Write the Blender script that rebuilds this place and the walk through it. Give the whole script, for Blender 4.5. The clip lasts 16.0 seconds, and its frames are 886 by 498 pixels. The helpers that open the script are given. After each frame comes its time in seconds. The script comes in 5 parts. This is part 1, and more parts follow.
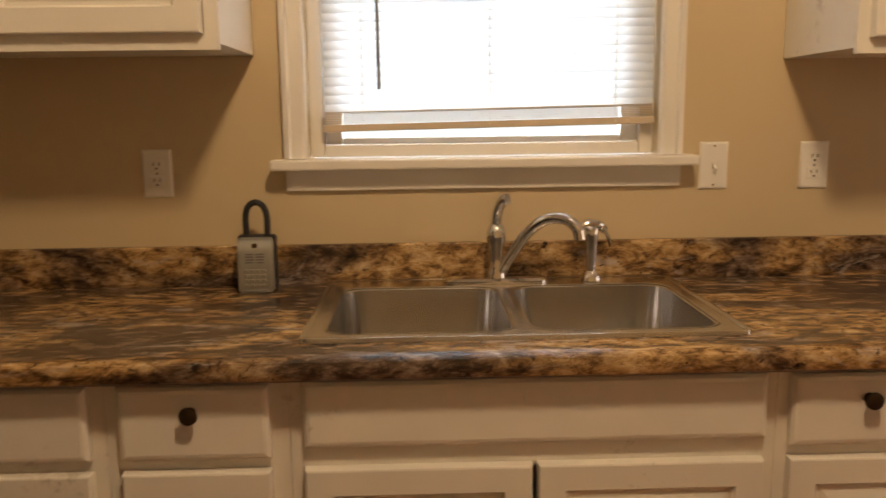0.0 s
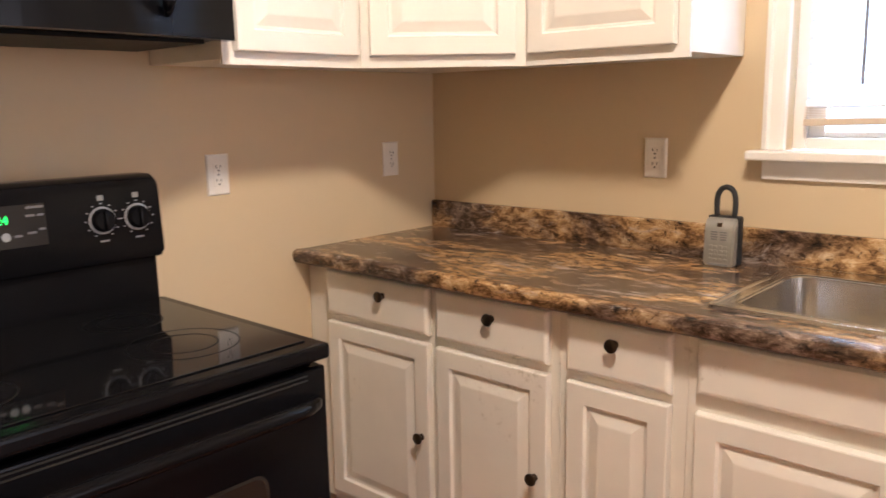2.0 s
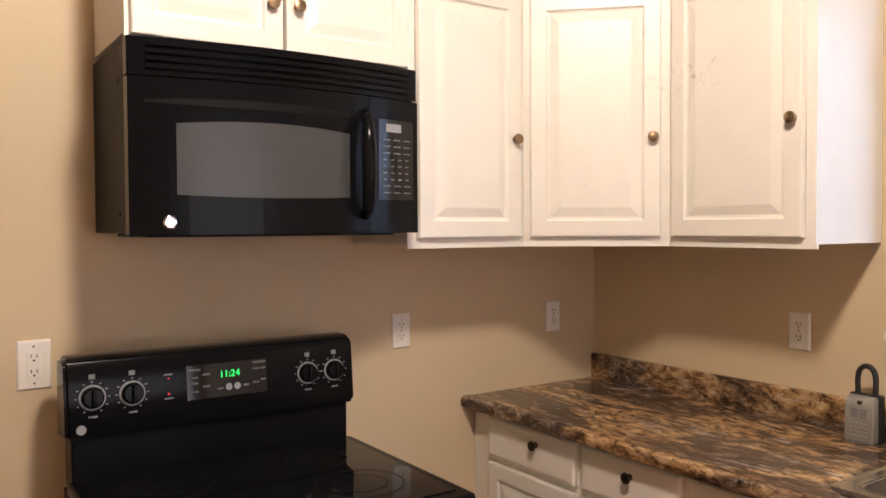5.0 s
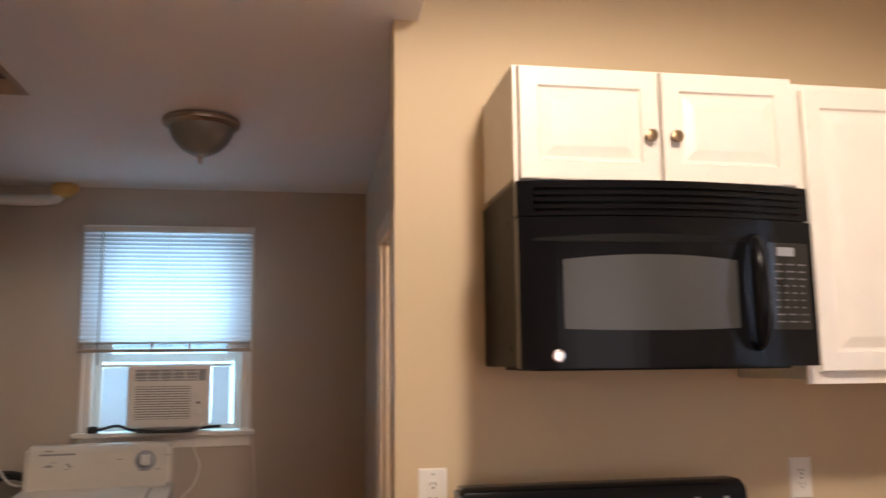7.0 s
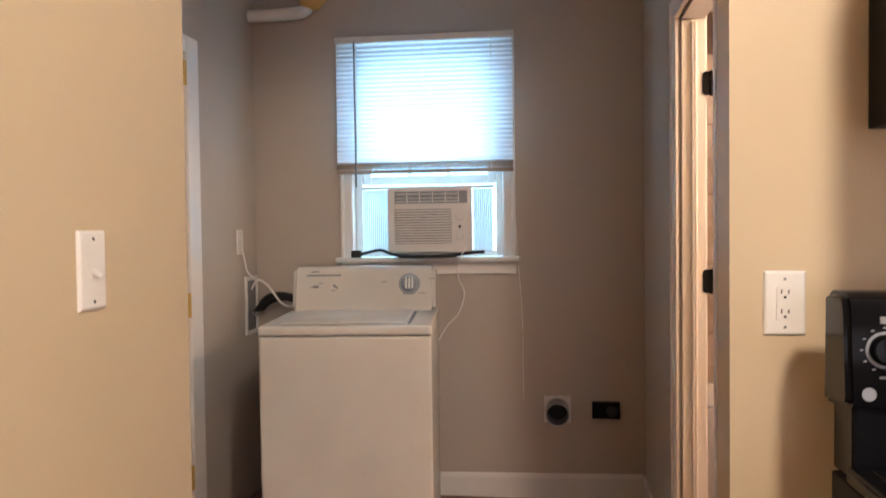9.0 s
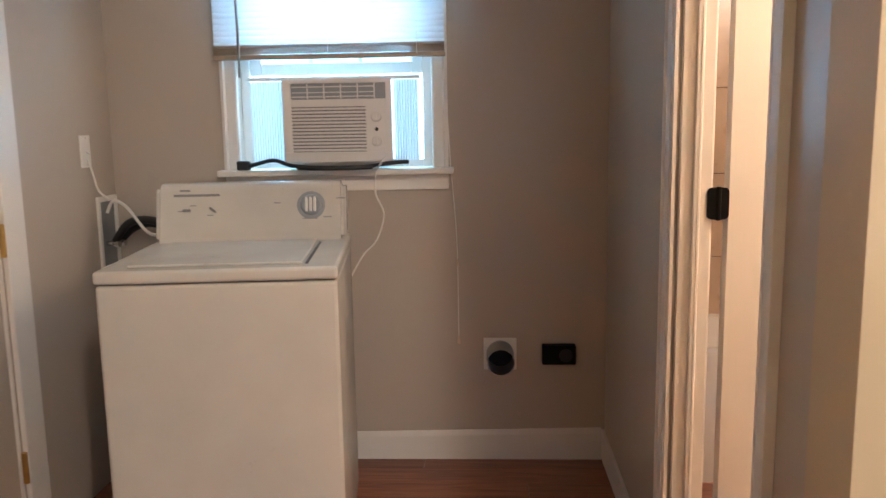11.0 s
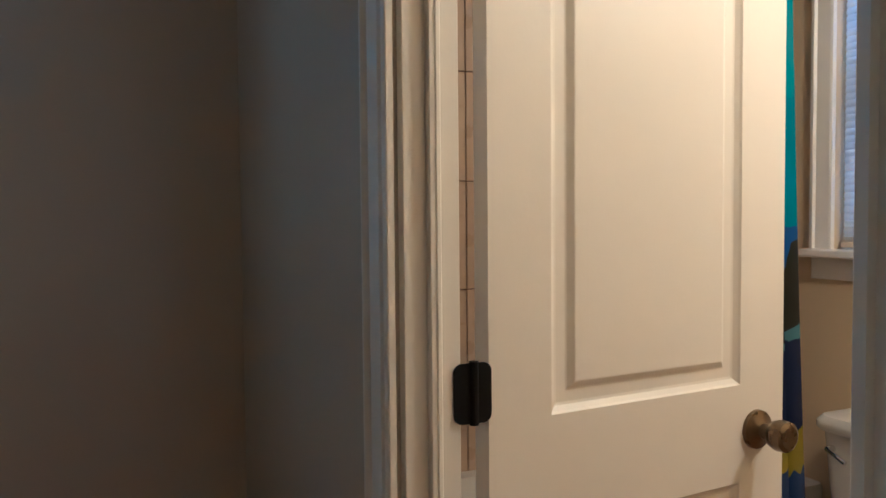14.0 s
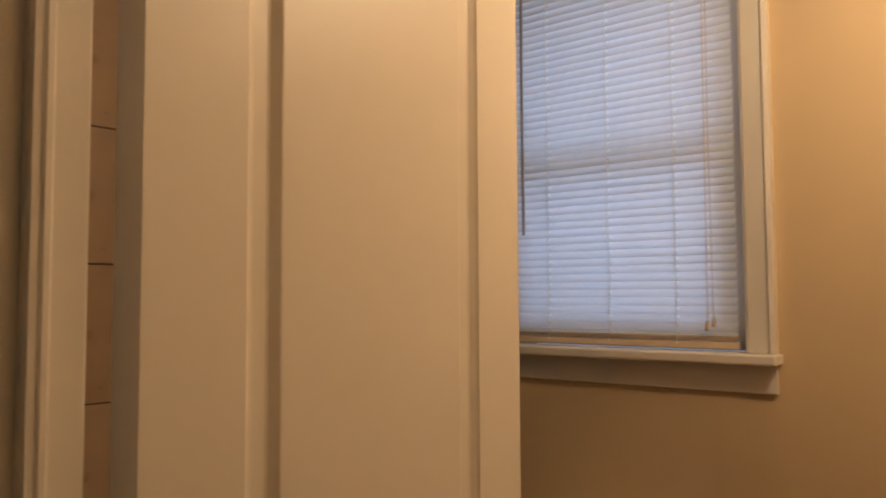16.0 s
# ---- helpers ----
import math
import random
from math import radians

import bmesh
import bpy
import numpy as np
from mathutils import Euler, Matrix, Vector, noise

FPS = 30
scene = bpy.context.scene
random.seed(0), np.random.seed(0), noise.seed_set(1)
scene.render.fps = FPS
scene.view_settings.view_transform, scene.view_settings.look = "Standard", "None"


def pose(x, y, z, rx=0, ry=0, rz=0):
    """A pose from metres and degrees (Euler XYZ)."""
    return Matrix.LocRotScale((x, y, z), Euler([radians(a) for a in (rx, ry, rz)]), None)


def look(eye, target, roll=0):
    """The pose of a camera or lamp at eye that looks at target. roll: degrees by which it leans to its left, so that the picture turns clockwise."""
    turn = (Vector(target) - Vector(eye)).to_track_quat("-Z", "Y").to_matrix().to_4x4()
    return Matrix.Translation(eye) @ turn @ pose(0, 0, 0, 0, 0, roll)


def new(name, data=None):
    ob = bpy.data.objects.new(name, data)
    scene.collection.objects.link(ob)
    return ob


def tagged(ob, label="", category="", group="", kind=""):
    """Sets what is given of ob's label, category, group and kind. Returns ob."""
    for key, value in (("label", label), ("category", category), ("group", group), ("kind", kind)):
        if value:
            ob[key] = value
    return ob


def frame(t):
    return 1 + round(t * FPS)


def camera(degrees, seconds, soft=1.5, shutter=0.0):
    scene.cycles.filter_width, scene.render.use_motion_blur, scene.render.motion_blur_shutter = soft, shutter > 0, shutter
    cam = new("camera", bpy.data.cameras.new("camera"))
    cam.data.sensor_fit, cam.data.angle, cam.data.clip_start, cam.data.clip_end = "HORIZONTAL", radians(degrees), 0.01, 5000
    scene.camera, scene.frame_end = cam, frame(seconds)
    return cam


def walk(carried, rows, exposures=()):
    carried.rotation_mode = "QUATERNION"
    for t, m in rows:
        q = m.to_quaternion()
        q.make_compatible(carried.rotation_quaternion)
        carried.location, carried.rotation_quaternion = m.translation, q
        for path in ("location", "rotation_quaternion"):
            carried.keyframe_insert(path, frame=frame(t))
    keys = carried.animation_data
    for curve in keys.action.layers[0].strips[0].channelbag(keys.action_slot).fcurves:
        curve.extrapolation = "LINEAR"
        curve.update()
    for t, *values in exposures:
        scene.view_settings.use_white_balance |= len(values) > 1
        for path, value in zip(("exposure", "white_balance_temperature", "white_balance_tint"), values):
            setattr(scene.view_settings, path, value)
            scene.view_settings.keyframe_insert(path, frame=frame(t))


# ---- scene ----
# ---------------------------------------------------------------- camera
cam = camera(58.3, 16.0, soft=1.5, shutter=0.3)
PATH = [
    (0, (1.52, -1.952, 1.322), (1.575, 0.019, 0.99), -0.7),
    (0.5, (1.603, -2.033, 1.332), (1.276, -0.091, 0.985), -0.8),
    (1, (1.69, -2.098, 1.363), (1.005, -0.253, 1.008), -0.7),
    (1.5, (1.844, -2.115, 1.348), (0.793, -0.451, 0.993), -0.8),
    (2, (1.984, -2.152, 1.35), (0.663, -0.692, 0.996), -1.0),
    (2.5, (2.112, -2.228, 1.353), (0.666, -0.893, 0.993), -1.0),
    (3, (2.22, -2.295, 1.38), (0.686, -1.061, 1.025), -1.1),
    (3.5, (2.263, -2.303, 1.422), (0.669, -1.14, 1.095), -1.2),
    (4, (2.285, -2.289, 1.462), (0.66, -1.149, 1.215), -1.2),
    (4.2, (2.29, -2.285, 1.478), (0.657, -1.146, 1.28), -1.3),
    (6.3, (2.255, -2.328, 1.532), (0.508, -1.379, 1.754), -1.2),
    (6.5, (2.234, -2.37, 1.523), (0.426, -1.552, 1.777), -1.3),
    (7, (2.227, -2.357, 1.523), (0.275, -2.025, 1.803), -0.6),
    (7.5, (2.165, -2.368, 1.471), (0.187, -2.354, 1.766), -0.4),
    (8, (2.033, -2.386, 1.403), (0.055, -2.556, 1.641), -0.5),
    (8.5, (1.826, -2.443, 1.381), (-0.156, -2.693, 1.47), -0.5),
    (9, (1.657, -2.464, 1.33), (-0.322, -2.744, 1.271), -0.7),
    (9.2, (1.59, -2.46, 1.316), (-0.386, -2.746, 1.197), -0.7),
    (11.3, (0.712, -2.567, 1.338), (-1.255, -2.603, 0.977), -1.1),
    (11.5, (0.608, -2.59, 1.348), (-1.361, -2.506, 1.009), -1.0),
    (12, (0.312, -2.571, 1.333), (-1.637, -2.211, 1.064), -0.9),
    (12.5, (0.082, -2.491, 1.297), (-1.811, -1.867, 1.129), -0.5),
    (13, (-0.115, -2.412, 1.323), (-1.919, -1.557, 1.193), 0.0),
    (13.5, (-0.226, -2.348, 1.328), (-2.05, -1.533, 1.228), 0.4),
    (14, (-0.220, -2.399, 1.364), (-2.040, -1.575, 1.276), -0.5),
    (14.5, (-0.285, -2.395, 1.386), (-2.028, -1.420, 1.274), 0.3),
    (15, (-0.332, -2.334, 1.397), (-1.971, -1.188, 1.357), -0.4),
    (15.5, (-0.463, -2.282, 1.406), (-1.964, -0.961, 1.438), -0.6),
    (16, (-0.606, -2.235, 1.383), (-1.852, -0.674, 1.503), -0.3),
]
EXPOSURES = [(0.0, -1.34, 8200, 18), (0.5, -1.04, 8000, 18), (1.0, -0.76, 7200, 18), (1.5, -0.5, 6300, 18), (2.0, -0.04, 5700, 18), (3.5, 0.06, 5500, 18), (4.2, -0.14, 5600, 18), (6.3, -0.78, 5950, 20),
             (7.5, -0.38, 6150, 22), (9.2, -0.02, 5700, 17), (11.3, 0.0, 5600, 15), (12.2, -0.36, 5450, 15), (13.0, -0.95, 5000, 6), (13.5, -1.10, 4700, 2),
             (14.0, -0.96, 4800, 1), (14.7, -1.08, 6500, 13), (15.2, -1.46, 7500, 17), (16.0, -1.96, 7500, 12)]
walk(cam, [(t, look(eye, target, roll)) for t, eye, target, roll in PATH], EXPOSURES)

# ---------------------------------------------------------------- world and light
world = bpy.data.worlds.new("sky")
scene.world = world
world.use_nodes = True
wn = world.node_tree
sky = wn.nodes.new("ShaderNodeTexSky")
sky.sky_type, sky.sun_disc = "NISHITA", False
sky.sun_elevation, sky.sun_rotation = radians(38), radians(140)
wn.links.new(sky.outputs[0], wn.nodes["Background"].inputs[0])
wn.nodes["Background"].inputs[1].default_value = 0.12


def lamp(name, kind, place, target, power, color, size=0.1, size_y=None):
    data = bpy.data.lights.new(name, kind)
    data.energy, data.color = power, color
    ob = new(name, data)
    ob.matrix_world = look(place, target)
    if kind == "AREA":
        data.shape, data.size, data.size_y = "RECTANGLE", size, size_y or size
    elif kind == "SUN":
        data.angle = radians(size)
    elif kind == "SPOT":
        data.spot_size, data.spot_blend, data.shadow_soft_size = radians(174), 0.25, size
    else:
        data.shadow_soft_size = size
    return ob


lamp("sun", "SUN", (6, 8, 9), (0, 0, 0), 1.0, (1, 0.95, 0.88), 10)
lamp("kitchen_ceiling_light", "SPOT", (1.85, -1.65, 2.82), (1.85, -1.649, 0), 235, (1, 0.83, 0.58), 0.12)
lamp("bathroom_light", "POINT", (-0.62, -0.95, 2.18), (0, 0, 0), 76, (1, 0.75, 0.50), 0.08)
lamp("kitchen_window_light", "AREA", (1.68, 0.42, 1.60), (1.68, -1, 1.60), 88, (0.72, 0.86, 1), 1.0, 1.5)
# daylight from an unseen opening, assumed at the kitchen's east end
lamp("east_opening_light", "AREA", (5.66, -1.05, 1.40), (0, -1.05, 1.35), 40, (1, 0.88, 0.82), 1.9, 1.7)
lamp("laundry_window_light", "AREA", (-2.62, -3.09, 1.75), (0, -3.09, 1.75), 56, (0.50, 0.84, 1), 0.85, 1.15)
lamp("bathroom_window_light", "AREA", (-1.60, 0.18, 1.75), (-1.60, -1, 1.75), 31, (0.50, 0.64, 1), 0.8, 1.1)


# ---------------------------------------------------------------- materials
def material(name, color, rough=0.5, metal=0.0, vary=0.08, scale=6.0, bump=0.0, bump_scale=200.0, spec=0.5, island=0.0, coat=0.0, wear=0.0, wave=0.0):
    m = bpy.data.materials.new(name)
    m.use_nodes = True
    nt = m.node_tree
    b = nt.nodes["Principled BSDF"]
    b.inputs["Roughness"].default_value, b.inputs["Metallic"].default_value = rough, metal
    b.inputs["Specular IOR Level"].default_value = spec
    b.inputs["Coat Weight"].default_value = coat
    co = nt.nodes.new("ShaderNodeTexCoord")
    nz = nt.nodes.new("ShaderNodeTexNoise")
    nz.inputs["Scale"].default_value, nz.inputs["Detail"].default_value = scale, 6
    nt.links.new(co.outputs["Object"], nz.inputs["Vector"])
    mix = nt.nodes.new("ShaderNodeMix")
    mix.data_type = "RGBA"
    mix.inputs[6].default_value = (*[c * (1 - vary) for c in color], 1)
    mix.inputs[7].default_value = (*[min(1, c * (1 + vary)) for c in color], 1)
    nt.links.new(nz.outputs[0], mix.inputs[0])
    out = mix.outputs[2]
    if island:
        info = nt.nodes.new("ShaderNodeObjectInfo")
        mr = nt.nodes.new("ShaderNodeMapRange")
        mr.inputs[3].default_value, mr.inputs[4].default_value = 1 - island, 1 + island
        nt.links.new(info.outputs["Random"], mr.inputs[0])
        hsv = nt.nodes.new("ShaderNodeHueSaturation")
        nt.links.new(mr.outputs[0], hsv.inputs["Value"])
        nt.links.new(out, hsv.inputs["Color"])
        out = hsv.outputs[0]
    if wear:
        n3, n4 = nt.nodes.new("ShaderNodeTexNoise"), nt.nodes.new("ShaderNodeTexNoise")
        n3.inputs["Scale"].default_value, n3.inputs["Detail"].default_value, n3.inputs["Roughness"].default_value = 34, 8, 0.75
        n4.inputs["Scale"].default_value, n4.inputs["Detail"].default_value = 4, 3
        nt.links.new(co.outputs["Object"], n3.inputs["Vector"]), nt.links.new(co.outputs["Object"], n4.inputs["Vector"])
        mu = nt.nodes.new("ShaderNodeMath")
        mu.operation = "MULTIPLY"
        nt.links.new(n3.outputs[0], mu.inputs[0]), nt.links.new(n4.outputs[0], mu.inputs[1])
        cut = nt.nodes.new("ShaderNodeMapRange")
        cut.inputs[1].default_value, cut.inputs[2].default_value, cut.inputs[4].default_value = 0.37, 0.46, wear
        nt.links.new(mu.outputs[0], cut.inputs[0])
        spot = nt.nodes.new("ShaderNodeMix")
        spot.data_type = "RGBA"
        spot.inputs[7].default_value = (color[0] * 0.42, color[1] * 0.36, color[2] * 0.28, 1)
        nt.links.new(cut.outputs[0], spot.inputs[0]), nt.links.new(out, spot.inputs[6])
        out = spot.outputs[2]
    nt.links.new(out, b.inputs["Base Color"])
    rr = nt.nodes.new("ShaderNodeMapRange")
    rr.inputs[3].default_value, rr.inputs[4].default_value = max(0.02, rough * 0.85), min(1, rough * 1.15)
    nt.links.new(nz.outputs[0], rr.inputs[0])
    nt.links.new(rr.outputs[0], b.inputs["Roughness"])
    if bump:
        n2 = nt.nodes.new("ShaderNodeTexNoise")
        n2.inputs["Scale"].default_value, n2.inputs["Detail"].default_value = bump_scale, 3
        nt.links.new(co.outputs["Object"], n2.inputs["Vector"])
        bp = nt.nodes.new("ShaderNodeBump")
        bp.inputs["Strength"].default_value, bp.inputs["Distance"].default_value = bump, 0.002
        nt.links.new(n2.outputs[0], bp.inputs["Height"])
        nt.links.new(bp.outputs[0], b.inputs["Normal"])
        if wave:
            # uneven old plaster under the paint, drawn out upwards
            mp, n5, b5 = nt.nodes.new("ShaderNodeMapping"), nt.nodes.new("ShaderNodeTexNoise"), nt.nodes.new("ShaderNodeBump")
            mp.inputs["Scale"].default_value = (5.0, 5.0, 1.6)
            n5.inputs["Scale"].default_value, n5.inputs["Detail"].default_value, n5.inputs["Distortion"].default_value = 1.1, 0, 0.2
            b5.inputs["Strength"].default_value, b5.inputs["Distance"].default_value = wave, 0.02
            nt.links.new(co.outputs["Object"], mp.inputs[0]), nt.links.new(mp.outputs[0], n5.inputs["Vector"])
            nt.links.new(n5.outputs[0], b5.inputs["Height"]), nt.links.new(b5.outputs[0], bp.inputs["Normal"])
    return m


def glow(name, color, strength):
    m = bpy.data.materials.new(name)
    m.use_nodes = True
    b = m.node_tree.nodes["Principled BSDF"]
    b.inputs["Base Color"].default_value = (*color, 1)
    b.inputs["Emission Color"].default_value = (*color, 1)
    b.inputs["Emission Strength"].default_value = strength
    return m


def translucent(name, color, through_part):
    m = bpy.data.materials.new(name)
    m.use_nodes = True
    nt = m.node_tree
    b = nt.nodes["Principled BSDF"]
    b.inputs["Base Color"].default_value, b.inputs["Roughness"].default_value = (*color, 1), 0.45
    tr = nt.nodes.new("ShaderNodeBsdfTranslucent")
    tr.inputs[0].default_value = (*color, 1)
    mx = nt.nodes.new("ShaderNodeMixShader")
    mx.inputs[0].default_value = through_part
    nt.links.new(b.outputs[0], mx.inputs[1])
    nt.links.new(tr.outputs[0], mx.inputs[2])
    nt.links.new(mx.outputs[0], nt.nodes["Material Output"].inputs[0])
    return m


def clear_glass(name, tint=(1, 1, 1)):
    m = bpy.data.materials.new(name)
    m.use_nodes = True
    nt = m.node_tree
    t = nt.nodes.new("ShaderNodeBsdfTransparent")
    t.inputs[0].default_value = (*tint, 1)
    g = nt.nodes.new("ShaderNodeBsdfGlossy")
    g.inputs["Roughness"].default_value = 0.02
    f = nt.nodes.new("ShaderNodeFresnel")
    mx = nt.nodes.new("ShaderNodeMixShader")
    nt.links.new(f.outputs[0], mx.inputs[0])
    nt.links.new(t.outputs[0], mx.inputs[1])
    nt.links.new(g.outputs[0], mx.inputs[2])
    nt.links.new(mx.outputs[0], nt.nodes["Material Output"].inputs[0])
    return m


def granite_laminate():
    m = bpy.data.materials.new("granite_laminate")
    m.use_nodes = True
    nt = m.node_tree
    N, L = nt.nodes, nt.links
    b = N["Principled BSDF"]
    b.inputs["Roughness"].default_value = 0.22
    co = N.new("ShaderNodeTexCoord")
    mp = N.new("ShaderNodeMapping")
    mp.inputs["Scale"].default_value = (1.0, 2.3, 2.0)
    mp.inputs["Rotation"].default_value = (0, 0, radians(12))
    L.new(co.outputs["Object"], mp.inputs[0])

    def noise_node(scale, detail, rough, dist, vec):
        n = N.new("ShaderNodeTexNoise")
        n.inputs["Scale"].default_value, n.inputs["Detail"].default_value = scale, detail
        n.inputs["Roughness"].default_value, n.inputs["Distortion"].default_value = rough, dist
        L.new(vec, n.inputs["Vector"])
        return n

    def ramp(src, stops):
        r = N.new("ShaderNodeValToRGB")
        while len(r.color_ramp.elements) < len(stops):
            r.color_ramp.elements.new(0.5)
        for e, (p, c) in zip(r.color_ramp.elements, stops):
            e.position, e.color = p, (*c, 1)
        L.new(src, r.inputs[0])
        return r

    def blend(fac, a, c):
        x = N.new("ShaderNodeMix")
        x.data_type = "RGBA"
        L.new(fac, x.inputs[0]), L.new(a, x.inputs[6]), L.new(c, x.inputs[7])
        return x.outputs[2]

    big = noise_node(2.4, 4, 0.6, 0.8, mp.outputs[0])
    mid = noise_node(17, 10, 0.76, 0.35, mp.outputs[0])
    veins = noise_node(5.5, 8, 0.72, 0.9, mp.outputs[0])
    fine = noise_node(48, 5, 0.65, 0.6, co.outputs["Object"])
    gold = ramp(mid.outputs[0], [(0.34, (0.025, 0.014, 0.008)), (0.44, (0.16, 0.085, 0.035)), (0.54, (0.43, 0.26, 0.115)), (0.66, (0.66, 0.49, 0.29))])
    brown = ramp(mid.outputs[0], [(0.38, (0.014, 0.009, 0.007)), (0.48, (0.065, 0.038, 0.025)), (0.57, (0.16, 0.11, 0.08)), (0.68, (0.36, 0.27, 0.20))])
    where = ramp(big.outputs[0], [(0.42, (0, 0, 0)), (0.56, (1, 1, 1))])
    base = blend(where.outputs[0], brown.outputs[0], gold.outputs[0])
    grey = N.new("ShaderNodeRGB")
    grey.outputs[0].default_value = (0.40, 0.34, 0.30, 1)
    vein_at = ramp(veins.outputs[0], [(0.57, (0, 0, 0)), (0.66, (0.8, 0.8, 0.8))])
    base = blend(vein_at.outputs[0], base, grey.outputs[0])
    dark = N.new("ShaderNodeRGB")
    dark.outputs[0].default_value = (0.018, 0.012, 0.010, 1)
    specks = ramp(fine.outputs[0], [(0.34, (0.95, 0.95, 0.95)), (0.42, (0, 0, 0))])
    base = blend(specks.outputs[0], base, dark.outputs[0])
    L.new(base, b.inputs["Base Color"])
    bp = N.new("ShaderNodeBump")
    bp.inputs["Strength"].default_value, bp.inputs["Distance"].default_value = 0.12, 0.001
    L.new(fine.outputs[0], bp.inputs["Height"])
    L.new(bp.outputs[0], b.inputs["Normal"])
    return m


def wood_planks():
    m = bpy.data.materials.new("red_brown_wood")
    m.use_nodes = True
    nt = m.node_tree
    N, L = nt.nodes, nt.links
    b = N["Principled BSDF"]
    b.inputs["Roughness"].default_value = 0.35
    co, info = N.new("ShaderNodeTexCoord"), N.new("ShaderNodeObjectInfo")
    mp = N.new("ShaderNodeMapping")
    mp.inputs["Scale"].default_value = (30, 2.2, 2)
    add = N.new("ShaderNodeVectorMath")
    L.new(co.outputs["Object"], add.inputs[0])
    L.new(info.outputs["Random"], add.inputs[1])
    L.new(add.outputs[0], mp.inputs[0])
    n = N.new("ShaderNodeTexNoise")
    n.inputs["Scale"].default_value, n.inputs["Detail"].default_value, n.inputs["Distortion"].default_value = 1.5, 8, 1.0
    L.new(mp.outputs[0], n.inputs["Vector"])
    r = N.new("ShaderNodeValToRGB")
    r.color_ramp.elements[0].position, r.color_ramp.elements[0].color = 0.3, (0.16, 0.05, 0.022, 1)
    r.color_ramp.elements[1].position, r.color_ramp.elements[1].color = 0.75, (0.38, 0.14, 0.065, 1)
    L.new(n.outputs[0], r.inputs[0])
    mr, hsv = N.new("ShaderNodeMapRange"), N.new("ShaderNodeHueSaturation")
    mr.inputs[3].default_value, mr.inputs[4].default_value = 0.8, 1.2
    L.new(info.outputs["Random"], mr.inputs[0])
    L.new(mr.outputs[0], hsv.inputs["Value"])
    L.new(r.outputs[0], hsv.inputs["Color"])
    L.new(hsv.outputs[0], b.inputs["Base Color"])
    return m


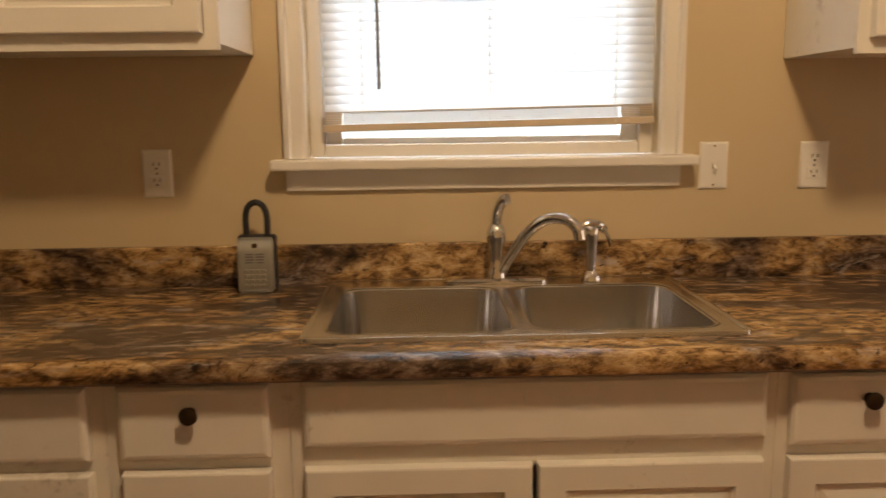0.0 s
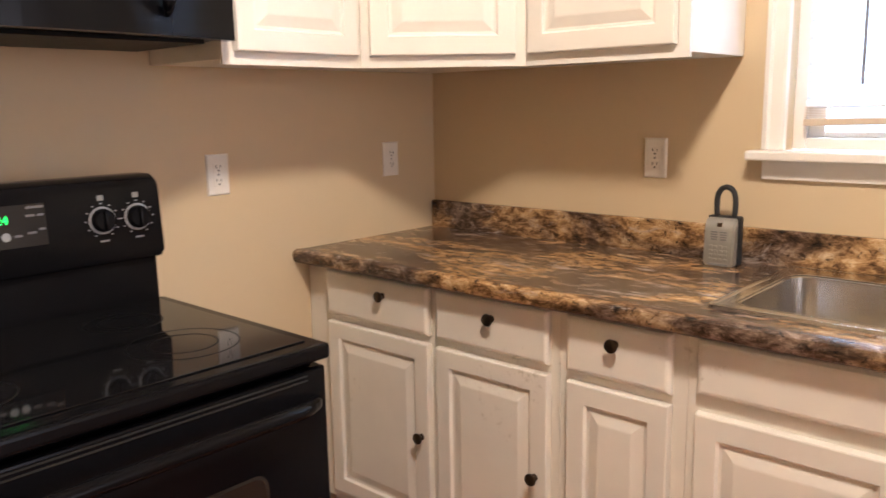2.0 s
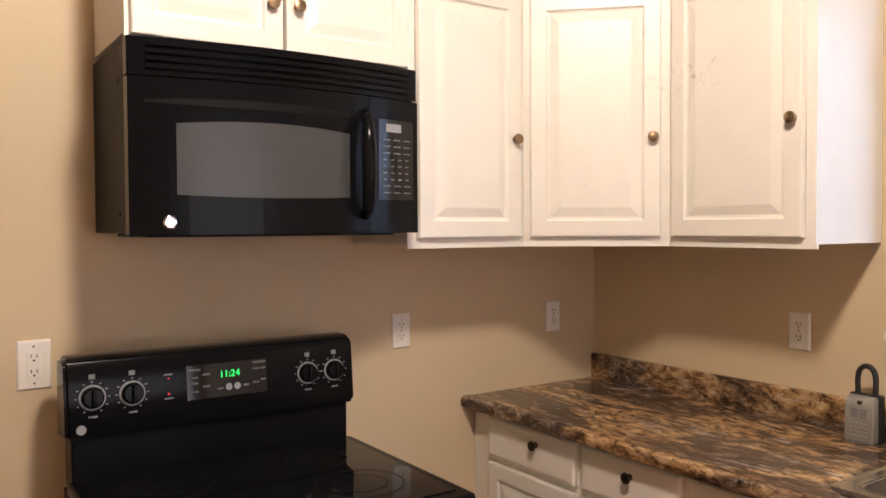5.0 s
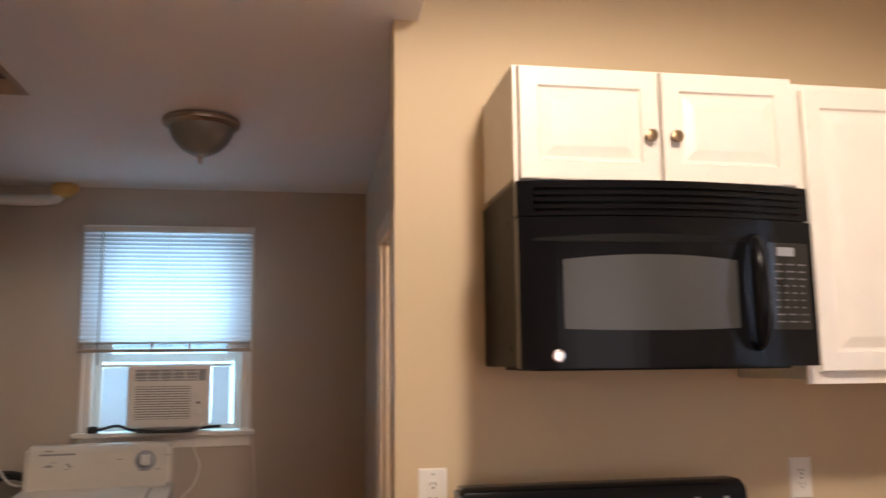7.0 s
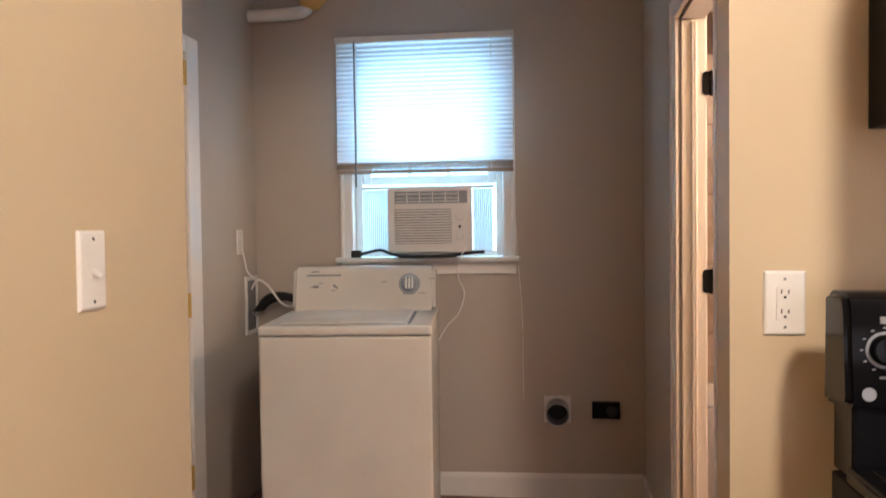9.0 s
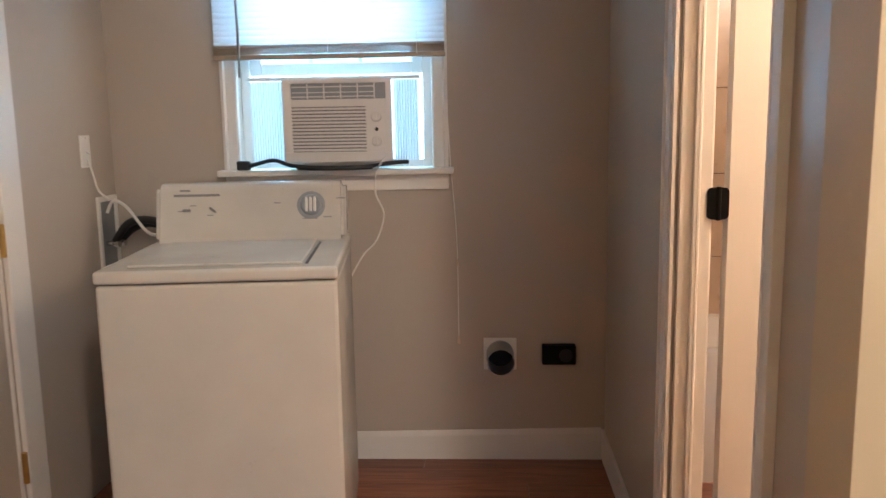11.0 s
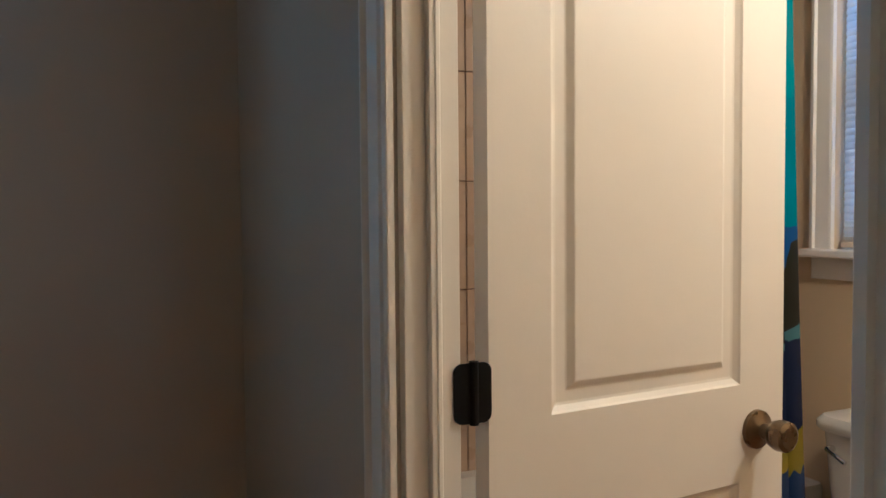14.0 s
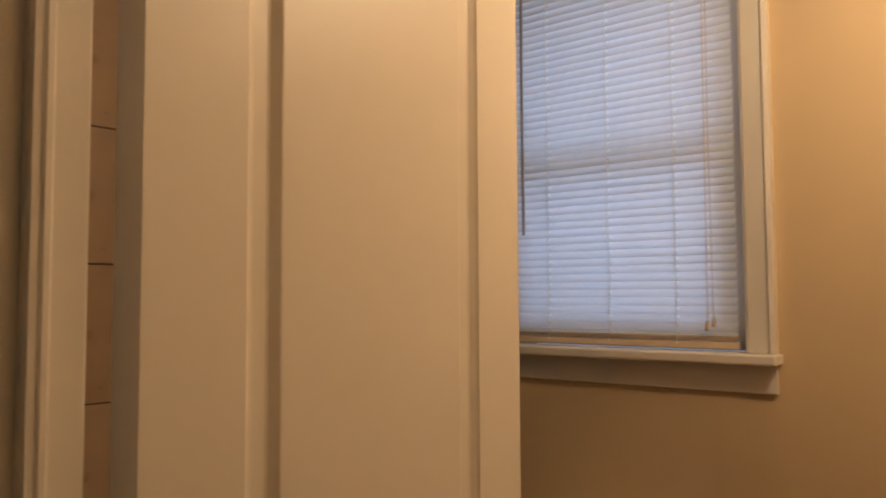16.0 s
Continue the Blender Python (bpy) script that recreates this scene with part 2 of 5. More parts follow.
M = dict(
    wall=material("tan_wall_paint", (0.58, 0.46, 0.295), 0.55, vary=0.035, scale=3, bump=0.12, bump_scale=260),
    bath_wall=material("bath_wall_paint", (0.62, 0.48, 0.31), 0.5, vary=0.035, scale=3, bump=0.12, bump_scale=260),
    laundry_wall=material("beige_wall_paint", (0.48, 0.41, 0.335), 0.32, vary=0.04, scale=3, bump=0.14, bump_scale=240, wave=0.14),
    ceiling=material("ceiling_paint", (0.78, 0.74, 0.70), 0.9, vary=0.03, scale=4, bump=0.25, bump_scale=160),
    trim=material("white_trim_paint", (0.76, 0.72, 0.66), 0.4, vary=0.04, scale=9, bump=0.05, bump_scale=120),
    cabinet=material("white_cabinet_paint", (0.77, 0.73, 0.66), 0.38, vary=0.05, scale=12, bump=0.10, bump_scale=90, wear=0.55),
    door=material("white_door_paint", (0.76, 0.71, 0.64), 0.4, vary=0.02, scale=8, bump=0.05, bump_scale=140),
    counter=granite_laminate(),
    floor=wood_planks(),
    steel=material("brushed_steel", (0.64, 0.63, 0.61), 0.19, 1.0, vary=0.08, scale=5, bump=0.04, bump_scale=500),
    chrome=material("chrome", (0.72, 0.71, 0.70), 0.09, 1.0, vary=0.05, scale=20),
    black=material("black_enamel", (0.005, 0.005, 0.006), 0.16, vary=0.2, scale=20, bump=0.02, bump_scale=300, spec=0.10),
    black_matt=material("black_textured_steel", (0.007, 0.007, 0.007), 0.42, vary=0.2, scale=30, bump=0.2, bump_scale=400, spec=0.08),
    black_glass=material("black_ceramic_glass", (0.006, 0.006, 0.007), 0.05, vary=0.3, scale=15, spec=0.4),
    dark_glass=material("smoked_oven_glass", (0.016, 0.013, 0.011), 0.06, vary=0.2, scale=10),
    mesh_glass=material("screened_microwave_glass", (0.042, 0.043, 0.043), 0.30, vary=0.08, scale=14),
    print=material("pale_grey_print", (0.27, 0.28, 0.30), 0.5, vary=0.05),
    knob=material("antique_bronze", (0.055, 0.038, 0.024), 0.32, 0.85, vary=0.25, scale=60),
    brass=material("aged_brass", (0.17, 0.125, 0.08), 0.28, 1.0, vary=0.2, scale=60),
    bright_brass=material("yellow_brass", (0.62, 0.42, 0.14), 0.3, 1.0, vary=0.15, scale=60),
    old_brass=material("worn_brass_knob", (0.27, 0.19, 0.11), 0.34, 1.0, vary=0.3, scale=70),
    dim_print=material("dim_grey_print", (0.11, 0.11, 0.12), 0.5, vary=0.05),
    pleat=translucent("pleated_vinyl", (0.80, 0.82, 0.84), 0.45),
    plastic=material("white_plastic", (0.78, 0.75, 0.69), 0.35, vary=0.03, scale=20),
    ac=material("off_white_plastic", (0.70, 0.66, 0.62), 0.45, vary=0.03, scale=18),
    # stained white, toned down further for a shadow falling on the washer's front
    enamel=material("white_washer_enamel", (0.54, 0.51, 0.455), 0.25, vary=0.08, scale=7, bump=0.03, bump_scale=60, wear=0.3),
    grey=material("grey_plastic", (0.20, 0.20, 0.20), 0.4, vary=0.1),
    # near black: the shade inside holes, slots and gaps, put into the colour
    dark=material("dark_gap_shade", (0.010, 0.009, 0.008), 0.8, vary=0.2),
    hinge=material("matt_black_hinge", (0.004, 0.004, 0.004), 0.7, vary=0.2, spec=0.15),
    rubber=material("black_rubber", (0.014, 0.014, 0.015), 0.55, vary=0.2),
    ceramic=material("white_porcelain", (0.74, 0.70, 0.64), 0.12, vary=0.03, scale=5),
    tile=material("beige_tile", (0.46, 0.33, 0.23), 0.28, vary=0.16, scale=9, island=0.08),
    grout=material("brown_grout", (0.16, 0.10, 0.07), 0.9, vary=0.2, scale=50),
    slat=translucent("vinyl_blind_slat", (0.78, 0.83, 0.88), 0.36),
    brown_rail=material("brown_blind_rail", (0.36, 0.27, 0.19), 0.5, vary=0.12, scale=30),
    rail=material("tan_blind_rail", (0.62, 0.50, 0.37), 0.5, vary=0.12, scale=30),
    lock_body=material("cast_grey_metal", (0.40, 0.39, 0.35), 0.42, 0.6, vary=0.15, scale=60),
    foam=material("yellow_foam", (0.62, 0.44, 0.16), 0.85, vary=0.25, scale=40, bump=0.5, bump_scale=80),
    frosted=material("frosted_lamp_glass", (0.24, 0.24, 0.21), 0.35, vary=0.2, scale=14),
    nickel=material("brushed_nickel", (0.42, 0.34, 0.27), 0.35, 1.0, vary=0.1, scale=40),
    glass=clear_glass("window_glass", (0.95, 0.98, 1)),
    green=glow("green_display", (0.02, 0.75, 0.08), 3.0),
    red=glow("red_indicator", (0.8, 0.03, 0.02), 0.8),
)


# ---------------------------------------------------------------- mesh helpers
ORIGIN = {}


def thing(name, place, label, category, group="", kind=""):
    e = new(name)
    e.location = place
    e.empty_display_size = 0.1
    ORIGIN[e.name] = Matrix.Translation(place)
    return tagged(e, label, category, group, kind)


def part(name, bm, mat, parent=None, label="", smooth=False):
    """Links a bmesh, given in world places, as one mesh under its thing or part."""
    me = bpy.data.meshes.new(name)
    bm.normal_update()
    bm.to_mesh(me)
    bm.free()
    me.materials.append(mat)
    if smooth:
        for p in me.polygons:
            p.use_smooth = True
        me.set_sharp_from_angle(angle=radians(38))
    ob = new(name, me)
    if parent:
        ob.parent = parent
        if parent.name in ORIGIN:
            ob.matrix_parent_inverse = ORIGIN[parent.name].inverted()
    return tagged(ob, label)


def setting(name, bm, mat, label, category):
    return tagged(part(name, bm, mat), label, category, kind="structure")


def box(x0, x1, y0, y1, z0, z1, bevel=0.0, bm=None, seg=2):
    own = bmesh.new()
    xs, ys, zs = sorted((x0, x1)), sorted((y0, y1)), sorted((z0, z1))
    v = [own.verts.new((x, y, z)) for x in xs for y in ys for z in zs]
    for q in ((0, 1, 3, 2), (4, 6, 7, 5), (0, 4, 5, 1), (2, 3, 7, 6), (0, 2, 6, 4), (1, 5, 7, 3)):
        own.faces.new([v[i] for i in q])
    if bevel:
        bmesh.ops.bevel(own, geom=own.edges[:], offset=bevel, segments=seg, affect="EDGES", profile=0.5)
    return merged(bm, own)


def merged(bm, own, m=None):
    if m is not None:
        own.transform(m)
        if m.determinant() < 0:
            bmesh.ops.reverse_faces(own, faces=own.faces[:])
    if bm is None:
        return own
    me = bpy.data.meshes.new("join")
    own.to_mesh(me)
    own.free()
    bm.from_mesh(me)
    bpy.data.meshes.remove(me)
    return bm


def boxes(*rows, bevel=0.0):
    bm = bmesh.new()
    for r in rows:
        box(*r, bevel=bevel, bm=bm)
    return bm


def lathe(profile, place, axis="z", seg=32, bm=None):
    """Turns rows of (radius, height) about an axis through place."""
    own = bmesh.new()
    rings = [[own.verts.new((max(r, 1e-5) * math.cos(a), max(r, 1e-5) * math.sin(a), h)) for a in [2 * math.pi * k / seg for k in range(seg)]] for r, h in profile]
    for a, b in zip(rings, rings[1:]):
        for k in range(seg):
            own.faces.new((a[k], a[(k + 1) % seg], b[(k + 1) % seg], b[k]))
    own.faces.new(rings[0][::-1])
    own.faces.new(rings[-1])
    turn = {"z": Matrix(), "x": Matrix.Rotation(radians(90), 4, "Y"), "y": Matrix.Rotation(radians(90), 4, "X"), "-y": Matrix.Rotation(radians(90), 4, "X"), "-z": Matrix.Rotation(radians(180), 4, "X")}[axis]
    return merged(bm, own, Matrix.Translation(place) @ turn)


def tube(points, radius, seg=12, bm=None):
    """A round rod along a line; radius may be one for each point."""
    own = bmesh.new()
    pts = [Vector(p) for p in points]
    radii = radius if isinstance(radius, (list, tuple)) else [radius] * len(pts)
    rings, side = [], None
    for n, p in enumerate(pts):
        way = (pts[min(n + 1, len(pts) - 1)] - pts[max(n - 1, 0)]).normalized()
        if side is None:
            side = way.orthogonal().normalized()
        side = (side - way * side.dot(way)).normalized()
        up = way.cross(side)
        rings.append([own.verts.new(p + radii[n] * (math.cos(2 * math.pi * k / seg) * side + math.sin(2 * math.pi * k / seg) * up)) for k in range(seg)])
    for a, b in zip(rings, rings[1:]):
        for k in range(seg):
            own.faces.new((a[k], a[(k + 1) % seg], b[(k + 1) % seg], b[k]))
    own.faces.new(rings[0][::-1])
    own.faces.new(rings[-1])
    return merged(bm, own)


def smooth_line(points, steps=8):
    """Catmull-Rom through the points."""
    p = [Vector(q) for q in points]
    p = [p[0] * 2 - p[1]] + p + [p[-1] * 2 - p[-2]]
    out = []
    for a, b, c, d in zip(p, p[1:], p[2:], p[3:]):
        for k in range(steps):
            t = k / steps
            out.append(0.5 * ((2 * b) + (c - a) * t + (2 * a - 5 * b + 4 * c - d) * t * t + (3 * b - a - 3 * c + d) * t ** 3))
    return out + [p[-2]]


def extrude(profile, length, m=None, bm=None):
    """A profile in (x, z) pushed along y from 0 to length, then placed by m."""
    own = bmesh.new()
    a = [own.verts.new((x, 0, z)) for x, z in profile]
    b = [own.verts.new((x, length, z)) for x, z in profile]
    n = len(profile)
    for k in range(n):
        own.faces.new((a[k], a[(k + 1) % n], b[(k + 1) % n], b[k]))
    own.faces.new(a[::-1])
    own.faces.new(b)
    bmesh.ops.recalc_face_normals(own, faces=own.faces[:])
    return merged(bm, own, m)


def ringed(w, h, rings, m, bm=None, back=True):
    """A panel w wide (x) and h high (z) whose face (towards -y) steps by rows of (inset, depth)."""
    own = bmesh.new()
    loops = []
    if back:
        loops.append([own.verts.new(c) for c in ((0, 0, 0), (w, 0, 0), (w, 0, h), (0, 0, h))])
    for i, d in rings:
        loops.append([own.verts.new(c) for c in ((i, -d, i), (w - i, -d, i), (w - i, -d, h - i), (i, -d, h - i))])
    for a, b in zip(loops, loops[1:]):
        for k in range(4):
            own.faces.new((a[k], a[(k + 1) % 4], b[(k + 1) % 4], b[k]))
    own.faces.new(loops[-1])
    if back:
        own.faces.new(loops[0][::-1])
    return merged(bm, own, m)


def lettering(text, size, m, mat, parent, name, label=""):
    cu = bpy.data.curves.new(name, "FONT")
    cu.body, cu.size, cu.extrude = text, size, 0.0002
    cu.align_x, cu.align_y = "CENTER", "CENTER"
    tmp = bpy.data.objects.new(name, cu)
    me = bpy.data.meshes.new_from_object(tmp)
    bpy.data.objects.remove(tmp)
    bm = bmesh.new()
    bm.from_mesh(me)
    bm.transform(m)
    return part(name, bm, mat, parent, label)


# facing: a panel's own x runs along the wall, its -y comes out of the wall
FACE_E = Matrix.Rotation(radians(90), 4, "Z")      # on the stove wall: own x runs to +y, out to +x


def on_south(x, y, z):
    return Matrix.Translation((x, y, z))


def on_east(x, y, z):
    return Matrix.Translation((x, y, z)) @ FACE_E


# ---------------------------------------------------------------- the rooms
KH, LH, T = 3.0, 2.50, 0.12
KE, KS = 5.6, -3.17            # kitchen's east wall (unseen, set far off to lessen bounced light) and south wall
LW, LN, LS = -2.20, -2.045, -3.965   # laundry's far, right and left walls
BN, BS, BW = -0.27, -1.960, -2.60     # bathroom's far, near and tub walls
OPEN_N, OPEN_S = -2.118, -3.17

WIN_X0, WIN_X1, WIN_Z0, WIN_Z1 = 1.251, 2.105, 1.222, 2.22
setting("wall_north", boxes((-T, WIN_X0, 0, T, 0, KH), (WIN_X1, KE + T, 0, T, 0, KH), (WIN_X0, WIN_X1, 0, T, 0, WIN_Z0 - 0.026), (WIN_X0, WIN_X1, 0, T, WIN_Z1, KH)),
        M["wall"], "tan painted kitchen wall around the sink window", "wall")
setting("wall_west", boxes((-T, 0, OPEN_N, 0, 0, KH), (-T, 0, OPEN_S, OPEN_N, 2.535, KH)), M["wall"], "tan painted wall behind the range, with an open passage", "wall")
setting("wall_south", boxes((0.205, KE + T, KS - T, KS, 0, KH), (0.205, 0.325, LS - T, KS - T, 0, KH), (-T, 0.205, OPEN_S - T, OPEN_S, 2.535, KH)), M["wall"], "tan painted wall with a light switch", "wall")
# unseen wall, placed to keep fill low; its opening is added for the east light
setting("wall_east", boxes((KE, KE + T, KS, -2.05, 0, KH), (KE, KE + T, -0.05, 0, 0, KH), (KE, KE + T, -2.05, -0.05, 0, 0.5), (KE, KE + T, -2.05, -0.05, 2.3, KH)), M["wall"], "unseen tan kitchen wall set far off, with an assumed light opening", "wall")
setting("ceiling_kitchen", boxes((-T, KE + T, KS - T, T, KH, KH + 0.1)), M["ceiling"], "white painted kitchen ceiling", "ceiling")

LWY0, LWY1, LWZ0, LWZ1 = -3.455, -2.715, 1.178, 2.20
setting("wall_laundry_west", boxes((LW - T, LW, LS - T, LWY0, 0, 2.7), (LW - T, LW, LWY1, LN, 0, 2.7), (LW - T, LW, LWY0, LWY1, 0, LWZ0 - 0.026), (LW - T, LW, LWY0, LWY1, LWZ1, 2.7)),
        M["laundry_wall"], "beige painted laundry wall around the window", "wall")
setting("wall_laundry_south", boxes((LW, -1.425, LS - T, LS, 0, 2.7), (-0.50, 0.205, LS - T, LS, 0, 2.7), (-1.425, -0.50, LS - T, LS, 2.05, 2.7)), M["laundry_wall"], "beige painted laundry wall behind the washer", "wall")
DX0, DX1, DZ = -1.165, -0.471, 2.04
setting("wall_laundry_north", boxes((BW - T, DX0, LN, BS, 0, 2.7), (DX1, -T, LN, BS, 0, 2.7), (DX0, DX1, LN, BS, DZ, 2.7)), M["laundry_wall"], "beige painted wall between laundry and bathroom", "wall")
bm = box(LW - T, 0.204, LS - T, LN, 2.50, 2.60)
bmesh.ops.subdivide_edges(bm, edges=bm.edges[:], cuts=1)
for v in bm.verts:
    v.co.z += 0.033 + 0.030 * min(v.co.x, 0.0)
setting("ceiling_laundry", bm, M["ceiling"], "off-white painted laundry ceiling", "ceiling")

BWX0, BWX1, BWZ0, BWZ1 = -1.969, -1.239, 1.245, 2.34
setting("wall_bath_north", boxes((BW - T, BWX0, BN, BN + T, 0, 2.7), (BWX1, -T, BN, BN + T, 0, 2.7), (BWX0, BWX1, BN, BN + T, 0, BWZ0 - 0.026), (BWX0, BWX1, BN, BN + T, BWZ1, 2.7)),
        M["bath_wall"], "tan painted bathroom wall around the window", "wall")
setting("wall_bath_west", boxes((BW - T, BW, BS, BN, 0, 2.7)), M["grout"], "tiled wall beside the tub", "wall")
setting("ceiling_bath", boxes((BW - T, -T, BS - 0.001, BN + T, 2.45, 2.55)), M["ceiling"], "white painted bathroom ceiling", "ceiling")
for place, size, color, strength in (((1.68, 1.6, 1.6), (4.0, 0.02, 3.0), (0.66, 0.84, 1.0), 2.6), ((-3.6, -3.1, 1.6), (0.02, 4.0, 3.0), (0.45, 0.84, 1.0), 3.0), ((-1.6, 1.3, 1.7), (2.4, 0.02, 2.6), (0.50, 0.66, 0.95), 1.6)):
    x, y, z = place
    a, b, c = (q / 2 for q in size)
    setting("backdrop", box(x - a, x + a, y - b, y + b, z - c, z + c), glow("bright_sky", color, strength), "pale blue daylight outside a window", "sky")
floor = setting("floor", boxes((BW - T, KE + T, LS - T, T, -0.12, -0.012)), M["dark"], "red-brown wood plank floor", "floor")


# ---------------------------------------------------------------- windows, trim and blinds
def window_unit(name, w, z0, z1, m, parent_label, sill_over, apron_h, casing, lower=None, muntins=0, depth=T, low_rail=0.045):
    """A double-hung window with casing, sill and apron. Own x runs along the wall from 0 to w, -y comes into the room."""
    e = thing(name, m.translation, parent_label, "window", kind="structure")

    def put(n, bm, mat, label="", parent=e, smooth=False):
        bm.transform(m)
        return part(n, bm, mat, parent, label, smooth)
    h = z1 - z0
    put("window_frame", boxes((0, 0.035, 0.045, depth, z0, z1), (w - 0.035, w, 0.045, depth, z0, z1), (0.035, w - 0.035, 0.045, depth, z1 - 0.035, z1), (0.035, w - 0.035, 0.045, depth, z0, z0 + 0.03), bevel=0.003), M["trim"])
    zm = z0 + h * 0.47
    for n, (a, b, y) in (("lower_sash", (*(lower or (z0 + 0.031, zm + 0.02)), 0.055)), ("upper_sash", (zm - 0.02, z1 - 0.036, 0.085))):
        s = put(n, boxes((0.036, 0.078, y, y + 0.028, a, b), (w - 0.078, w - 0.036, y, y + 0.028, a, b), (0.079, w - 0.079, y, y + 0.028, a, a + low_rail), (0.079, w - 0.079, y, y + 0.028, b - 0.04, b), bevel=0.003), M["trim"])
        g = put("pane", box(0.079, w - 0.079, y + 0.012, y + 0.016, a + low_rail + 0.001, b - 0.041), M["glass"], parent=s)
        g.visible_shadow = False
        for k in range(muntins):
            x = 0.079 + (w - 0.158) * (k + 1) / (muntins + 1)
            put("muntin", box(x - 0.009, x + 0.009, y + 0.004, y + 0.011, a + low_rail + 0.001, b - 0.041), M["trim"], parent=s)
    c = casing
    # casing boards with a raised outer bead
    prof = [(0, 0), (c, 0), (c, -0.022), (c - 0.012, -0.024), (c - 0.018, -0.016), (0.012, -0.013), (0.004, -0.010)]
    for n, sx in (("casing", 0), ("casing", w)):
        p = [(q[0] if sx else -q[0], q[1]) for q in prof]
        bm = bmesh.new()
        lo = [bm.verts.new((sx + x, y, z0)) for x, y in p]
        hi = [bm.verts.new((sx + x, y, z1 + c)) for x, y in p]
        k = len(p)
        for i in range(k):
            bm.faces.new((lo[i], lo[(i + 1) % k], hi[(i + 1) % k], hi[i]))
        bm.faces.new(lo), bm.faces.new(hi)
        bmesh.ops.recalc_face_normals(bm, faces=bm.faces[:])
        put(n, bm, M["trim"])
    put("head_casing", box(0.001, w - 0.001, -0.018, 0, z1, z1 + c, 0.003), M["trim"])
    put("window_sill", box(-c - sill_over, w + c + sill_over, -0.060, 0.045, z0 - 0.026, z0 - 0.001, 0.005), M["trim"])
    if apron_h:
        put("apron", box(-c, w + c, -0.013, -0.001, z0 - 0.026 - apron_h, z0 - 0.027, 0.003), M["trim"])
    return e


def blind(name, w, ztop, zbot, m, label, pitch, angle, stack, wand=None, rail_mat="rail", tilt=0.0, cords=(0.12, 0.5, 0.88)):
    """A horizontal blind: head rail, slats one by one, bottom rail, cords and wand. Own x from 0 to w, -y into the room."""
    e = thing(name, m @ Vector((0, 0, zbot)), label, "window blind")

    def put(n, bm, mat, parent=e, label="", smooth=False):
        bm.transform(m)
        return part(n, bm, mat, parent, label, smooth)
    put("head_rail", box(0, w, -0.03, 0.005, ztop - 0.03, ztop, 0.003), M["plastic"])
    half = 0.0138
    own = bmesh.new()
    n = 5
    rows = []
    for k in range(n + 1):
        s = -1 + 2 * k / n
        y, z = s * half, 0.0062 * (1 - s * s)
        c, d = math.cos(angle), math.sin(angle)
        rows.append((y * c - z * d, y * d + z * c))
    xs = [0.004]
    for c in cords:
        xs += [w * c - 0.004, w * c + 0.004]
    xs.append(w - 0.004)
    lines = [[own.verts.new((x, y, z)) for y, z in rows] for x in xs]
    for i, (lo, hi) in enumerate(zip(lines, lines[1:])):
        for k in range(n):
            if not (i % 2 and k == 2):
                own.faces.new((lo[k], lo[k + 1], hi[k + 1], hi[k]))
    me = bpy.data.meshes.new("slat")
    own.to_mesh(me)
    own.free()
    for p in me.polygons:
        p.use_smooth = True
    me.materials.append(M["slat"])
    z = zbot + 0.022 + stack
    k = 0
    inv = ORIGIN[e.name].inverted()
    while z < ztop - 0.034:
        o = new("slat", me)
        o.parent, o.matrix_parent_inverse = e, inv
        lean = tilt * (1 - (z - zbot) / (ztop - zbot)) ** 2
        o.matrix_basis = m @ Matrix.Translation((0, -0.012, z)) @ Matrix.Rotation(lean + 0.004 * math.sin(k * 2.1) * 0.3, 4, "Y")
        z += pitch
        k += 1
    turn = Matrix.Translation((w / 2, 0, zbot)) @ Matrix.Rotation(tilt, 4, "Y") @ Matrix.Translation((-w / 2, 0, -zbot))
    bm = box(0, w, -0.026, 0.0, zbot, zbot + 0.018, 0.003)
    bm.transform(turn)
    put("bottom_rail", bm, M[rail_mat])
    if stack:
        bm = bmesh.new()
        zz = zbot + 0.021
        while zz < zbot + 0.018 + stack:
            box(0.003, w - 0.003, -0.0255, -0.001, zz, zz + 0.0022, 0.0, bm)
            zz += 0.0042
        bm.transform(turn)
        put("stacked_slats", bm, M[rail_mat])
    for c in cords:
        put("ladder_cord", boxes((w * c - 0.0012, w * c + 0.0012, -0.0275, -0.026, zbot + 0.01, ztop - 0.03)), M["plastic"])
    if wand:
        x, zend = wand
        put("tilt_wand", tube([(x, -0.04, ztop - 0.03), (x + 0.002, -0.045, (ztop + zend) / 2), (x + 0.004, -0.045, zend)], 0.0042, 8), M["grey"], smooth=True)
    return e


window_unit("window_1", WIN_X1 - WIN_X0, WIN_Z0, WIN_Z1, Matrix.Translation((WIN_X0, 0, 0)), "white double-hung window above the kitchen sink", 0.030, 0.052, 0.056, low_rail=0.016)
blind("kitchen_blind", 0.812, 2.215, 1.290, Matrix.Translation((WIN_X0 + 0.036, 0.036, 0)), "white mini blind hung crooked in the sink window", 0.0215, radians(71), 0.030, (0.135, 1.385), tilt=radians(-0.85))
MW_ = Matrix.Translation((LW, LWY0, 0)) @ FACE_E
window_unit("window_2", LWY1 - LWY0, LWZ0, LWZ1, MW_, "white window holding an air conditioner", 0.02, 0.06, 0.062, (1.535, 2.03), 2)
blind("laundry_blind", 0.862, 2.245, 1.585, Matrix.Translation((LW + 0.062, -3.518, 0)) @ FACE_E, "white mini blind half raised over the air conditioner", 0.0215, radians(71), 0.034, (0.10, 1.52), rail_mat="brown_rail")
window_unit("window_3", BWX1 - BWX0, BWZ0, BWZ1, Matrix.Translation((BWX0, BN, 0)), "white window behind the toilet", 0.010, 0.07, 0.075)
